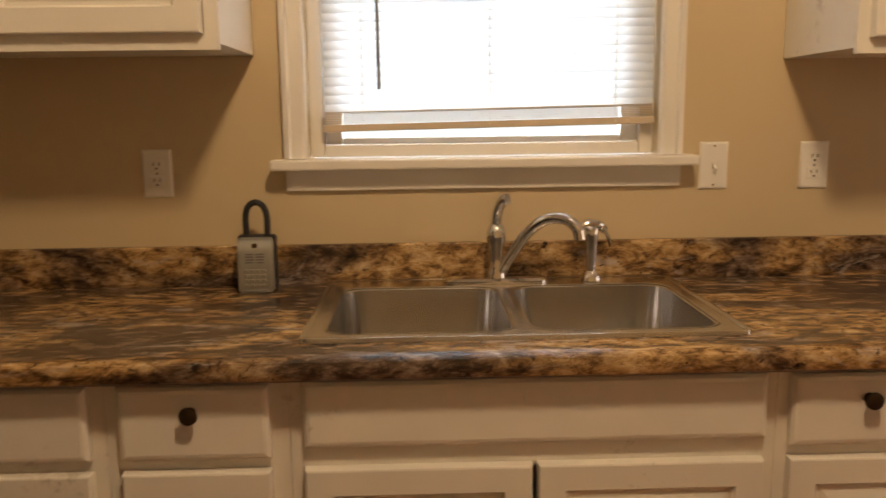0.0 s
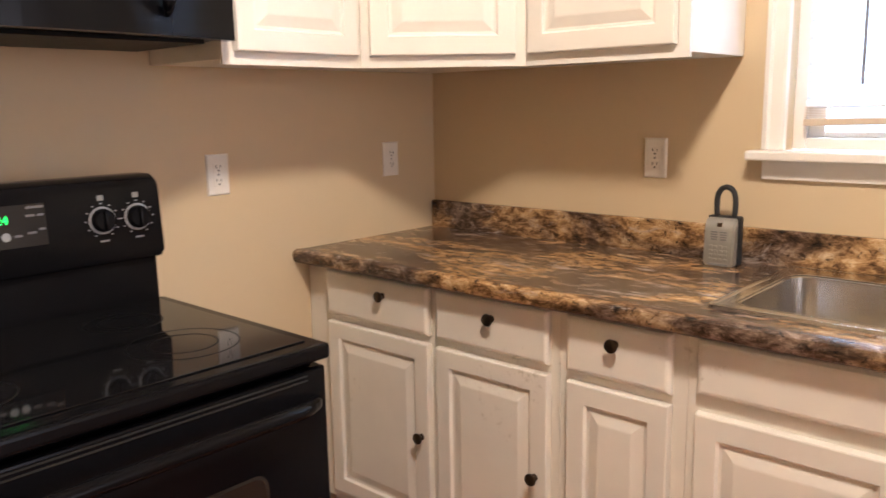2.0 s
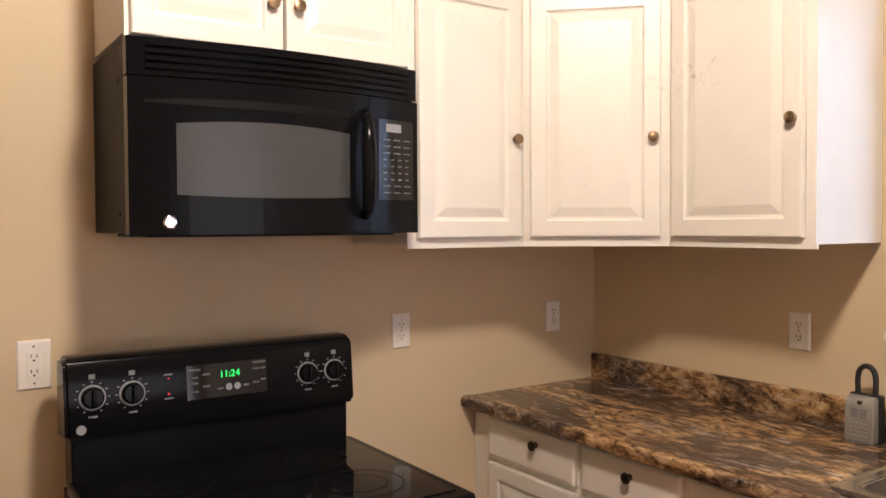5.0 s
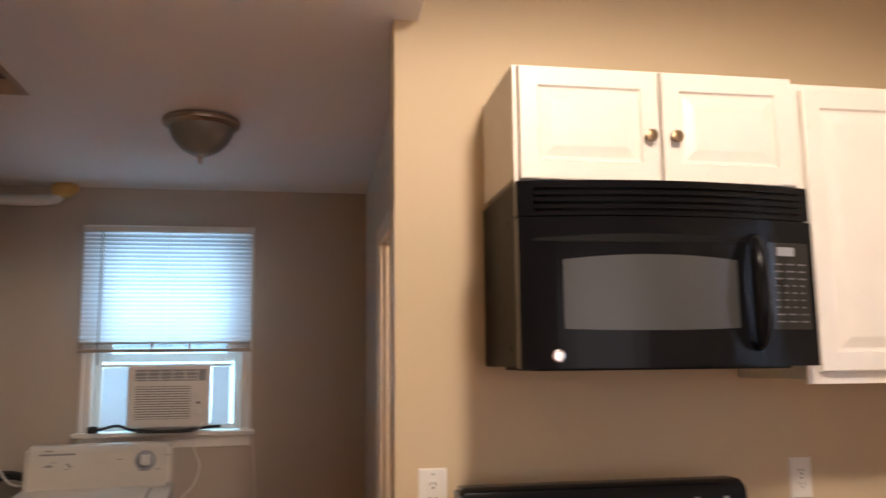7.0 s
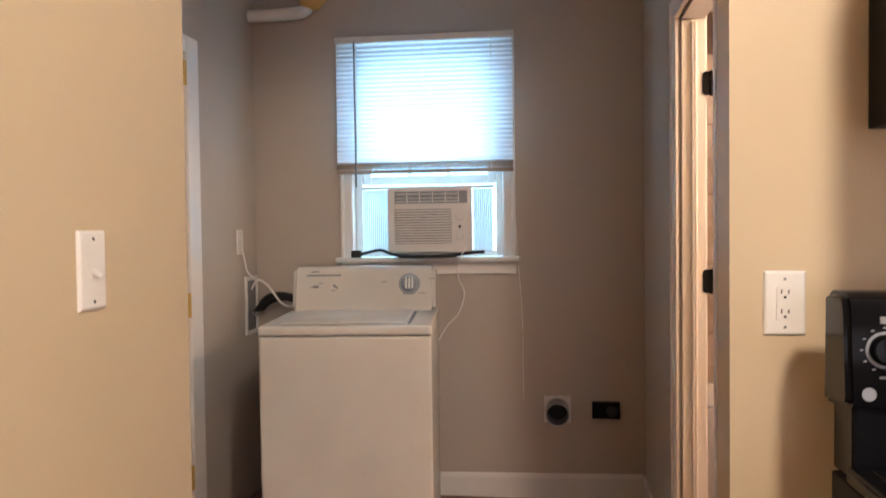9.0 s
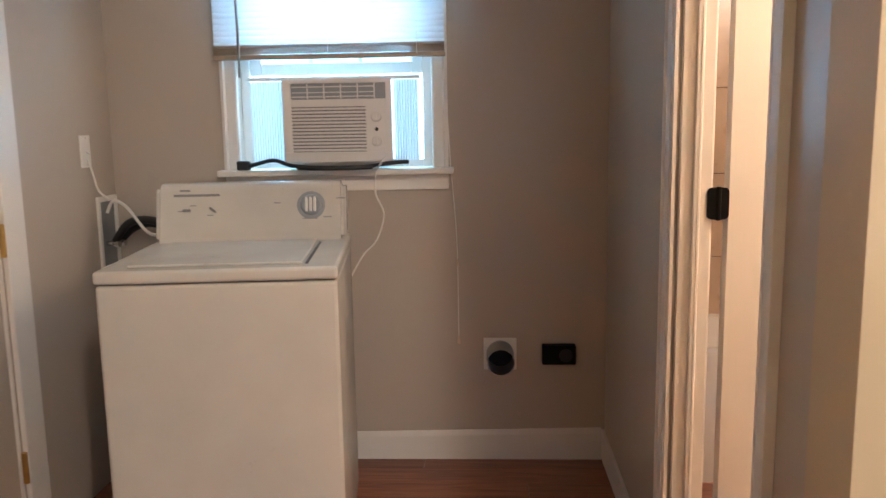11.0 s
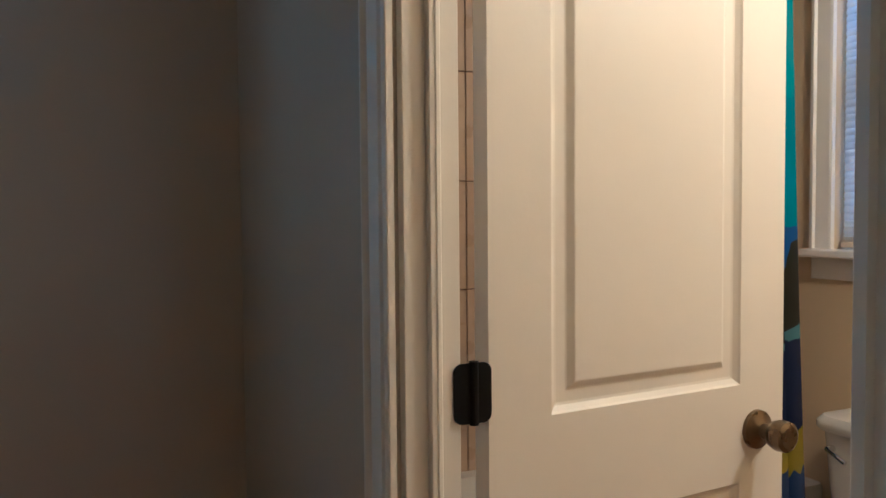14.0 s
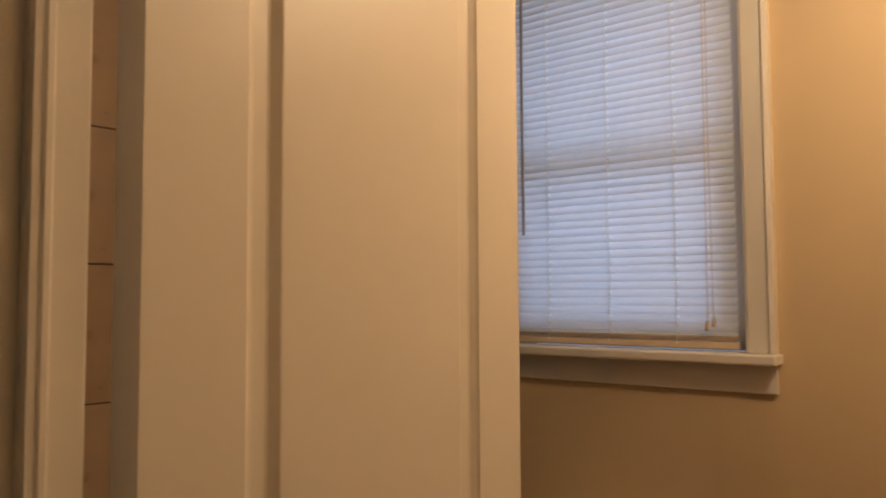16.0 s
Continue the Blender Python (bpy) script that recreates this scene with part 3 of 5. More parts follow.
blind("bathroom_blind", 0.693, 2.335, 1.250, Matrix.Translation((BWX0 + 0.02, BN + 0.03, 0)), "white mini blind lowered in the bathroom window", 0.0215, radians(71), 0.012, (0.083, 1.56), cords=(0.227, 0.5, 0.773))

cb = thing("lift_cord", (-1.32, BN, 1.30), "thin lift cord with tassels in front of the bathroom blind", "cord")
for dx in (-0.004, 0.005):
    part("cord", tube([(-1.32 + dx, BN - 0.008, 2.31), (-1.321 + dx, BN - 0.010, 1.8), (-1.32 + dx * 1.6, BN - 0.012, 1.325)], 0.0014, 6), M["rail"], cb, smooth=True)
    part("tassel", lathe([(0.002, 0.026), (0.005, 0.018), (0.0065, 0.003), (0.004, 0)], (-1.32 + dx * 1.8, BN - 0.012, 1.300 + dx), seg=12), M["rail"], cb, smooth=True)

# ---------------------------------------------------------------- kitchen cabinets
RAISED = [(0.002, 0.0185), (0.005, 0.020), (0.050, 0.020), (0.055, 0.0125), (0.062, 0.0115), (0.088, 0.0185), (0.092, 0.019)]
FLAT = [(0.0, 0.013), (0.006, 0.0185), (0.012, 0.020)]


def pull_knob(parent, m):
    bm = lathe([(0.010, 0), (0.009, 0.003), (0.007, 0.006), (0.007, 0.011), (0.013, 0.014), (0.0165, 0.018), (0.0155, 0.022), (0.009, 0.0245)], (0, 0, 0), "y", 20)
    bm.transform(m)
    if m.translation.z > 1.2:
        return part("knob", bm, M["old_brass"], parent, "worn brass knob", True)
    return part("knob", bm, M["knob"], parent, "dark bronze knob", True)


def front(parent, name, w, h, m, rings, knob=None):
    d = part(name, ringed(w, h, rings, m), M["cabinet"], parent)
    if knob:
        pull_knob(d, m @ Matrix.Translation((knob[0], -0.020, knob[1])))
    return d


def base_cabinet(x0, x1, fronts, label):
    """A face-frame base unit standing against the sink wall. fronts: name, x0, x1, z0, z1, rings, knob."""
    e = thing("base_cabinet", ((x0 + x1) / 2, -0.3, 0), label, "cabinet", "base cabinets")
    part("body", boxes((x0, x0 + 0.016, -0.585, -0.003, 0.10, 0.872), (x1 - 0.016, x1, -0.585, -0.003, 0.10, 0.872), (x0 + 0.016, x1 - 0.016, -0.585, -0.003, 0.10, 0.116), (x0 + 0.016, x1 - 0.016, -0.012, -0.003, 0.116, 0.872), (x0 + 0.001, x1 - 0.001, -0.53, -0.003, 0.0, 0.0985)), M["cabinet"], e)
    cols = [(x0, min(f[1] for f in fronts) + 0.01), (max(f[2] for f in fronts) - 0.01, x1)]
    part("face_frame", boxes((x0, cols[0][1], -0.598, -0.5855, 0.10, 0.872), (cols[1][0], x1, -0.598, -0.5855, 0.10, 0.872),
                             (cols[0][1], cols[1][0], -0.598, -0.5855, 0.695, 0.74), (cols[0][1], cols[1][0], -0.598, -0.5855, 0.845, 0.872), (cols[0][1], cols[1][0], -0.598, -0.5855, 0.10, 0.15)), M["cabinet"], e)
    for name, a, b, c, d, rings, knob in fronts:
        front(e, name, b - a, d - c, on_south(a, -0.599, c), rings, knob and (knob[0] - a, knob[1] - c))
    return e


DR, DO = (0.725, 0.860), (0.135, 0.702)
base_cabinet(0.002, 0.545, [("drawer_front", 0.105, 0.532, *DR, FLAT, (0.358, 0.815)), ("door", 0.105, 0.532, *DO, RAISED, (0.503, 0.425))], "cream-white painted base cabinet in the corner with bronze knobs")
base_cabinet(0.546, 0.955, [("drawer_front", 0.560, 0.930, *DR, FLAT, (0.758, 0.815)), ("door", 0.560, 0.930, *DO, RAISED, (0.894, 0.425))], "cream-white painted base cabinet with chipped drawer front")
base_cabinet(0.956, 1.280, [("drawer_front", 0.983, 1.248, *DR, FLAT, (1.113, 0.815)), ("door", 0.983, 1.248, *DO, RAISED, (1.218, 0.425))], "narrow cream-white painted base cabinet beside the sink")
base_cabinet(1.281, 2.158, [("false_front", 1.307, 2.135, 0.742, 0.862, FLAT, None), ("door", 1.305, 1.715, *DO, RAISED, (1.690, 0.425)), ("door", 1.723, 2.135, *DO, RAISED, (1.748, 0.425))], "cream-white painted sink cabinet with false drawer front")
base_cabinet(2.159, 2.600, [("drawer_front", 2.180, 2.580, *DR, FLAT, (2.316, 0.815)), ("door", 2.180, 2.580, *DO, RAISED, (2.210, 0.425))], "cream-white painted base cabinet past the sink")
base_cabinet(2.601, 3.040, [("drawer_front", 2.620, 3.020, *DR, FLAT, (2.82, 0.815)), ("door", 2.620, 3.020, *DO, RAISED, (2.65, 0.425))], "cream-white painted base cabinet at the counter's end")

# worktop: a rolled front edge and a coved backsplash, cut out for the sink
CUT = (1.315, 2.110, -0.535, -0.045)
ZT = 0.916
FRONT = [(-0.60, ZT), (-0.645, ZT + 0.003), (-0.657, ZT - 0.003), (-0.662, ZT - 0.016), (-0.657, ZT - 0.034), (-0.648, ZT - 0.040), (-0.60, ZT - 0.040)]
top = thing("countertop", (1.5, -0.33, ZT - 0.04), "brown granite-look laminate countertop with rolled edge", "countertop")
bm = bmesh.new()
loops = []
for x0, x1, y0, y1, z in ((0.002, 3.045, -0.60, -0.021, ZT - 0.04), (0.002, 3.045, -0.60, -0.021, ZT), (*CUT, ZT), (*CUT, ZT - 0.04)):
    loops.append([bm.verts.new((x, y, z)) for x, y in ((x0, y0), (x1, y0), (x1, y1), (x0, y1))])
for p, q in zip(loops, loops[1:] + loops[:1]):
    for k in range(4):
        bm.faces.new((p[k], p[(k + 1) % 4], q[(k + 1) % 4], q[k]))
bmesh.ops.recalc_face_normals(bm, faces=bm.faces[:])
part("worktop", bm, M["counter"], top)
bm = extrude(FRONT, 3.043, Matrix(((0, 1, 0, 0.002), (1, 0, 0, 0), (0, 0, 1, 0), (0, 0, 0, 1))))
part("rolled_edge", bm, M["counter"], top, smooth=True)
part("backsplash", box(0.002, 3.045, -0.0205, -0.001, ZT - 0.04, 1.012, 0.004), M["counter"], top)


def upper_cabinet(w, h, depth, m, doors, label, bottom_rail=0.035):
    """A wall unit. Own x along its front from 0 to w, -y out, its back at y = 0 and its bottom at z = 0."""
    e = thing("wall_cabinet", m.translation, label, "cabinet", "wall cabinets")
    bm = box(0, w, -depth, -0.002, 0.012, h, 0.001)
    bm.transform(m)
    part("body", bm, M["cabinet"], e)
    bm = boxes((0, w, -depth - 0.012, -depth - 0.0005, 0, bottom_rail), (0, w, -depth - 0.012, -depth - 0.0005, h - 0.03, h), (0, 0.028, -depth - 0.012, -depth - 0.0005, bottom_rail, h - 0.03), (w - 0.028, w, -depth - 0.012, -depth - 0.0005, bottom_rail, h - 0.03))
    bm.transform(m)
    part("face_frame", bm, M["cabinet"], e)
    for a, b, c, d, k in doors:
        front(e, "door", b - a, d - c, m @ Matrix.Translation((a, -depth - 0.0125, c)), RAISED, k and (k[0] - a, k[1] - c))
    return e


UB, UH = 1.455, 0.805
upper_cabinet(0.768, 0.308, 0.335, on_east(0, -1.855, 1.962), [(0.010, 0.385, 0.006, 0.302, (0.353, 0.125)), (0.391, 0.764, 0.006, 0.302, (0.423, 0.125))], "white painted wall cabinet above the microwave", 0.02)
upper_cabinet(0.436, UH, 0.325, on_east(0, -1.085, UB), [(0.030, 0.412, 0.030, 0.785, (0.385, 0.335))], "white painted wall cabinet beside the microwave")
# corner unit, set across the corner
a, b = Vector((0.337, -0.648, UB)), Vector((0.648, -0.325, UB))
wide, turn = (b - a).length, math.atan2(b.y - a.y, b.x - a.x)
e = thing("wall_cabinet", (0.2, -0.2, UB), "white painted wall cabinet set across the corner", "cabinet", "wall cabinets")
bm = bmesh.new()
loop = [(0.002, -0.002), (0.002, -0.648), (0.337, -0.648), (0.648, -0.325), (0.648, -0.002)]
lo, hi = [bm.verts.new((x, y, UB + 0.012)) for x, y in loop], [bm.verts.new((x, y, UB + UH)) for x, y in loop]
for k in range(5):
    bm.faces.new((lo[k], lo[(k + 1) % 5], hi[(k + 1) % 5], hi[k]))
bm.faces.new(lo), bm.faces.new(hi)
bmesh.ops.recalc_face_normals(bm, faces=bm.faces[:])
part("body", bm, M["cabinet"], e)
mc = Matrix.Translation(a) @ Matrix.Rotation(turn, 4, "Z")
bm = boxes((0, wide, -0.012, -0.0005, 0, 0.035), (0, wide, -0.012, -0.0005, UH - 0.03, UH), (0, 0.026, -0.012, -0.0005, 0.035, UH - 0.03), (wide - 0.026, wide, -0.012, -0.0005, 0.035, UH - 0.03))
bm.transform(mc)
part("face_frame", bm, M["cabinet"], e)
front(e, "door", wide - 0.05, 0.755, mc @ Matrix.Translation((0.022, -0.0125, 0.03)), RAISED, (wide - 0.075, 0.305))
upper_cabinet(0.478, UH, 0.318, on_south(0.652, 0, UB), [(0.020, 0.448, 0.030, 0.785, (0.425, 0.345))], "white painted wall cabinet beside the window")
upper_cabinet(0.60, UH, 0.318, on_south(2.405, 0, UB - 0.02), [(0.024, 0.296, 0.030, 0.785, (0.27, 0.285)), (0.304, 0.576, 0.030, 0.785, (0.33, 0.285))], "white painted wall cabinet past the window")

# ---------------------------------------------------------------- sink, faucet, sprayer
SX0, SX1, SY0, SY1, SZ = 1.298, 2.126, -0.552, -0.030, 0.9235


def rounded(x0, x1, y0, y1, r, z, n=6):
    pts = []
    for cx, cy, s in ((x1 - r, y1 - r, 0), (x0 + r, y1 - r, 90), (x0 + r, y0 + r, 180), (x1 - r, y0 + r, 270)):
        for k in range(n + 1):
            t = radians(s + 90 * k / n)
            pts.append((cx + r * math.cos(t), cy + r * math.sin(t), z))
    return pts


def skin(loops, close=True, bm=None):
    own = bmesh.new() if bm is None else bm
    rows = [[own.verts.new(p) for p in lp] for lp in loops]
    k = len(rows[0])
    for p, q in zip(rows, rows[1:]):
        for i in range(k):
            own.faces.new((p[i], p[(i + 1) % k], q[(i + 1) % k], q[i]))
    if close:
        own.faces.new(rows[-1])
    return own


sink = thing("kitchen_sink", ((SX0 + SX1) / 2, (SY0 + SY1) / 2, ZT), "double-bowl stainless steel drop-in sink", "sink")
XM = (SX0 + SX1) / 2
bowls = ((SX0 + 0.036, XM - 0.016), (XM + 0.016, SX1 - 0.036))
BY0, BY1 = SY0 + 0.034, SY1 - 0.095
bm = boxes((SX0, SX1, BY1, SY1, ZT + 0.001, SZ), (SX0, SX1, SY0, BY0, ZT + 0.001, SZ), (SX0, bowls[0][0], BY0, BY1, ZT + 0.001, SZ), (bowls[0][1], bowls[1][0], BY0, BY1, ZT + 0.001, SZ), (bowls[1][1], SX1, BY0, BY1, ZT + 0.001, SZ))
# corner fillets of the bowl openings
for bx0, bx1 in bowls:
    for cx, cy, sx, sy in ((bx0, BY0, 1, 1), (bx1, BY0, -1, 1), (bx0, BY1, 1, -1), (bx1, BY1, -1, -1)):
        r = 0.05
        arc = [(cx + sx * (r - r * math.cos(radians(90 * k / 6))), cy + sy * (r - r * math.sin(radians(90 * k / 6)))) for k in range(7)]
        v = [bm.verts.new((cx, cy, SZ - 0.0002))] + [bm.verts.new((x, y, SZ - 0.0002)) for x, y in arc]
        f = bm.faces.new(v)
        f.normal_update()
        if f.normal.z < 0:
            f.normal_flip()
part("deck", bm, M["steel"], sink)
bm = skin([rounded(SX0 - 0.004, SX1 + 0.004, SY0 - 0.004, SY1 + 0.004, 0.016, ZT + 0.0005), rounded(SX0 - 0.003, SX1 + 0.003, SY0 - 0.003, SY1 + 0.003, 0.016, SZ + 0.002), rounded(SX0 + 0.003, SX1 - 0.003, SY0 + 0.003, SY1 - 0.003, 0.013, SZ + 0.003), rounded(SX0 + 0.010, SX1 - 0.010, SY0 + 0.010, SY1 - 0.010, 0.011, SZ + 0.0003)], False)
part("rim", bm, M["steel"], sink, smooth=True)
for bx0, bx1 in bowls:
    bm = skin([rounded(bx0 - 0.006, bx1 + 0.006, BY0 - 0.006, BY1 + 0.006, 0.056, SZ + 0.0006), rounded(bx0 + 0.003, bx1 - 0.003, BY0 + 0.003, BY1 - 0.003, 0.055, SZ - 0.004), rounded(bx0 + 0.008, bx1 - 0.008, BY0 + 0.008, BY1 - 0.008, 0.06, SZ - 0.12), rounded(bx0 + 0.022, bx1 - 0.022, BY0 + 0.022, BY1 - 0.022, 0.06, SZ - 0.160), rounded(bx0 + 0.05, bx1 - 0.05, BY0 + 0.05, BY1 - 0.05, 0.05, SZ - 0.170)])
    bmesh.ops.recalc_face_normals(bm, faces=bm.faces[:])
    bmesh.ops.reverse_faces(bm, faces=bm.faces[:])
    bowl = part("bowl", bm, M["steel"], sink, smooth=True)
    part("drain", lathe([(0.044, 0), (0.044, 0.002), (0.034, 0.001), (0.010, -0.0005)], ((bx0 + bx1) / 2, (BY0 + BY1) / 2, SZ - 0.1695)), M["chrome"], bowl)

fx, fy = 1.700, -0.075
f = thing("faucet", (fx, fy, SZ), "chrome single-lever kitchen faucet with curved spout", "faucet")
bm = skin([rounded(fx - 0.125, fx + 0.125, fy - 0.030, fy + 0.030, 0.0295, SZ + 0.0005), rounded(fx - 0.125, fx + 0.125, fy - 0.030, fy + 0.030, 0.0295, SZ + 0.007), rounded(fx - 0.118, fx + 0.118, fy - 0.024, fy + 0.024, 0.0235, SZ + 0.012)])
part("base_plate", bm, M["chrome"], f, smooth=True)
part("body", lathe([(0.024, 0), (0.023, 0.012), (0.018, 0.02), (0.0165, 0.05), (0.019, 0.075), (0.0235, 0.095), (0.0235, 0.108), (0.020, 0.118), (0.014, 0.128), (0.008, 0.132)], (fx, fy, SZ + 0.012)), M["chrome"], f, smooth=True)
lever = [(fx, fy, SZ + 0.132), (fx + 0.001, fy - 0.003, SZ + 0.152), (fx + 0.004, fy - 0.010, SZ + 0.175), (fx + 0.014, fy - 0.022, SZ + 0.198), (fx + 0.024, fy - 0.030, SZ + 0.203)]
part("lever", tube(smooth_line(lever, 5), [0.011 + 0.003 * (k / 20) for k in range(21)], 14), M["chrome"], f, smooth=True)
spout = [(fx + 0.012, fy - 0.006, SZ + 0.028), (fx + 0.038, fy - 0.016, SZ + 0.072), (fx + 0.075, fy - 0.035, SZ + 0.128), (fx + 0.115, fy - 0.055, SZ + 0.158), (fx + 0.155, fy - 0.073, SZ + 0.158), (fx + 0.178, fy - 0.084, SZ + 0.138), (fx + 0.184, fy - 0.087, SZ + 0.112)]
part("spout", tube(smooth_line(spout, 6), 0.0135, 16), M["chrome"], f, smooth=True)
sx, sy = 1.930, -0.075
f = thing("sink_sprayer", (sx, sy, SZ), "chrome side sprayer beside the faucet", "sprayer")
part("collar", lathe([(0.024, 0), (0.023, 0.010), (0.016, 0.020), (0.014, 0.024)], (sx, sy, SZ + 0.0005)), M["chrome"], f, smooth=True)
part("body", lathe([(0.011, 0), (0.0125, 0.05), (0.016, 0.085), (0.017, 0.10), (0.012, 0.108)], (sx, sy, SZ + 0.024)), M["chrome"], f, smooth=True)
part("head", tube(smooth_line([(sx - 0.038, sy - 0.012, SZ + 0.128), (sx - 0.012, sy - 0.004, SZ + 0.137), (sx + 0.018, sy + 0.004, SZ + 0.134), (sx + 0.034, sy + 0.006, SZ + 0.122)], 5), [0.010] * 5 + [0.0135] * 6 + [0.011] * 5, 12), M["chrome"], f, smooth=True)
part("trigger", tube([(sx + 0.030, sy - 0.003, SZ + 0.125), (sx + 0.040, sy - 0.010, SZ + 0.102), (sx + 0.044, sy - 0.012, SZ + 0.082)], 0.0045, 8), M["chrome"], f, smooth=True)

# key lock box on the worktop
lx, ly = 1.132, -0.088
f = thing("key_lock_box", (lx, ly, ZT), "grey metal key lock box with black shackle", "lock box")
part("back_shell", box(lx - 0.044, lx + 0.044, ly - 0.002, ly + 0.026, ZT + 0.001, ZT + 0.132, 0.005), M["rubber"], f, "black plastic back shell")
prof = [(-0.003, 0.001), (-0.030, 0.001), (-0.033, 0.008), (-0.029, 0.100), (-0.022, 0.120), (-0.014, 0.127), (-0.003, 0.128)]
bm = extrude([(x, ZT + z) for x, z in prof], 0.082, Matrix(((0, 1, 0, lx - 0.041), (1, 0, 0, ly), (0, 0, 1, 0), (0, 0, 0, 1))))
bmesh.ops.bevel(bm, geom=[e_ for e_ in bm.edges if abs(e_.verts[0].co.x - e_.verts[1].co.x) < 1e-6], offset=0.004, segments=2, affect="EDGES")
body = part("body", bm, M["lock_body"], f, "cast grey metal front", True)
part("foot_slot", box(lx - 0.028, lx + 0.028, ly - 0.0335, ly - 0.025, ZT + 0.0012, ZT + 0.009, 0.002), M["grey"], body)
sh = [(lx - 0.024, ly + 0.010, ZT + 0.125), (lx - 0.025, ly + 0.010, ZT + 0.175), (lx - 0.017, ly + 0.010, ZT + 0.200), (lx, ly + 0.010, ZT + 0.209), (lx + 0.017, ly + 0.010, ZT + 0.200), (lx + 0.025, ly + 0.010, ZT + 0.175), (lx + 0.024, ly + 0.010, ZT + 0.125)]
part("shackle", tube(smooth_line(sh, 5), 0.0075, 12), M["rubber"], f, smooth=True)
part("latch", box(lx - 0.007, lx + 0.006, ly - 0.0285, ly - 0.020, ZT + 0.106, ZT + 0.117, 0.002), M["brass"], body, "brown latch button")
for r in range(4):
    for c in (-1, 1):
        part("label_bar", box(lx + 0.0125 * c - 0.009, lx + 0.0125 * c + 0.009, ly - 0.0318, ly - 0.029, ZT + 0.071 + 0.0065 * r, ZT + 0.0747 + 0.0065 * r), M["grey"], body)
for r in range(4):
    for c in range(4):
        part("key_button", box(lx - 0.025 + 0.0135 * c, lx - 0.0155 + 0.0135 * c, ly - 0.0345, ly - 0.0305, ZT + 0.016 + 0.0115 * r, ZT + 0.022 + 0.0115 * r, 0.001), M["lock_body"], body)


# ---------------------------------------------------------------- microwave over the range
MY0, MY1, MZ0, MZ1 = -1.864, -1.092, 1.503, 1.957


def bow(y):
    return 0.408 + 0.045 * (1 - ((y - (MY0 + MY1) / 2) / 0.373) ** 2)


def bowed(y0, y1, z0, z1, rise, thick, n=14, bm=None, arch=0.0):
    """A plate that follows the bowed front, standing rise proud of it; arch lifts the middle of its upper edge."""
    own = bmesh.new()
    cols = []
    for k in range(n + 1):
        y = y0 + (y1 - y0) * k / n
        s = 2 * k / n - 1
        zt, zb = z1 + arch * (1 - s * s), z0 - arch * 0.4 * (1 - s * s)
        cols.append([own.verts.new(p) for p in ((bow(y) + rise - thick, y, zb), (bow(y) + rise, y, zb), (bow(y) + rise, y, zt), (bow(y) + rise - thick, y, zt))])
    for p, q in zip(cols, cols[1:]):
        for i in range(4):
            own.faces.new((p[i], q[i], q[(i + 1) % 4], p[(i + 1) % 4]))
    own.faces.new(cols[0]), own.faces.new(cols[-1][::-1])
    bmesh.ops.recalc_face_normals(own, faces=own.faces[:])
    return merged(bm, own)


mw = thing("microwave_oven", (0.2, (MY0 + MY1) / 2, MZ0), "black over-the-range microwave under the wall cabinet", "microwave")
part("case", box(0.003, 0.385, MY0 + 0.004, MY1 - 0.004, MZ0 + 0.004, MZ1, 0.004), M["black_matt"], mw)
part("underside", boxes((0.05, 0.36, MY0 + 0.05, MY1 - 0.05, MZ0 - 0.006, MZ0 + 0.0035), bevel=0.002), M["black_matt"], mw)
part("case_screw", lathe([(0.006, 0), (0.006, 0.002), (0.003, 0.003)], (0.30, MY0 + 0.004, MZ0 + 0.05), "y", 12), M["rubber"], mw)
part("case_screw", lathe([(0.006, 0), (0.006, 0.002), (0.003, 0.003)], (0.30, MY0 + 0.004, MZ1 - 0.09), "y", 12), M["rubber"], mw)
grille = part("vent_grille", bowed(MY0, MY1, 1.868, MZ1 - 0.002, -0.006, 0.03), M["black"], mw)
for k in range(4):
    part("louver", bowed(MY0 + 0.04, MY1 - 0.03, 1.884 + 0.017 * k, 1.894 + 0.017 * k, 0.002, 0.012), M["black"], grille)
PANEL_Y = -1.262
door = part("door", bowed(MY0, PANEL_Y - 0.001, MZ0, 1.864, 0, 0.035), M["black"], mw)
part("window", bowed(-1.762, -1.325, 1.596, 1.760, 0.0008, 0.004, arch=0.012), M["mesh_glass"], door, "grey screened glass")
part("door_moulding", bowed(MY0 + 0.035, PANEL_Y - 0.03, 1.806, 1.812, 0.0012, 0.004, arch=0.010), M["black_matt"], door)
y = -1.278
pts = [(bow(y) + 0.004, y, 1.822), (bow(y) + 0.030, y - 0.008, 1.800), (bow(y) + 0.046, y - 0.012, 1.74), (bow(y) + 0.050, y - 0.013, 1.68), (bow(y) + 0.046, y - 0.012, 1.62), (bow(y) + 0.030, y - 0.008, 1.565), (bow(y) + 0.004, y, 1.545)]
hb = tube(smooth_line(pts, 5), [0.008 + 0.012 * math.sin(math.pi * k / 30) for k in range(31)], 12)
part("handle", hb, M["black"], mw, "curved glossy black handle", True)
cp = part("control_panel", bowed(PANEL_Y, MY1, MZ0, 1.864, 0, 0.035), M["black"], mw)
part("keypad", bowed(PANEL_Y + 0.030, MY1 - 0.018, 1.592, 1.808, 0.001, 0.003), M["black_glass"], cp)
part("display", bowed(PANEL_Y + 0.055, MY1 - 0.062, 1.775, 1.797, 0.002, 0.003), M["print"], cp, "pale grey display")
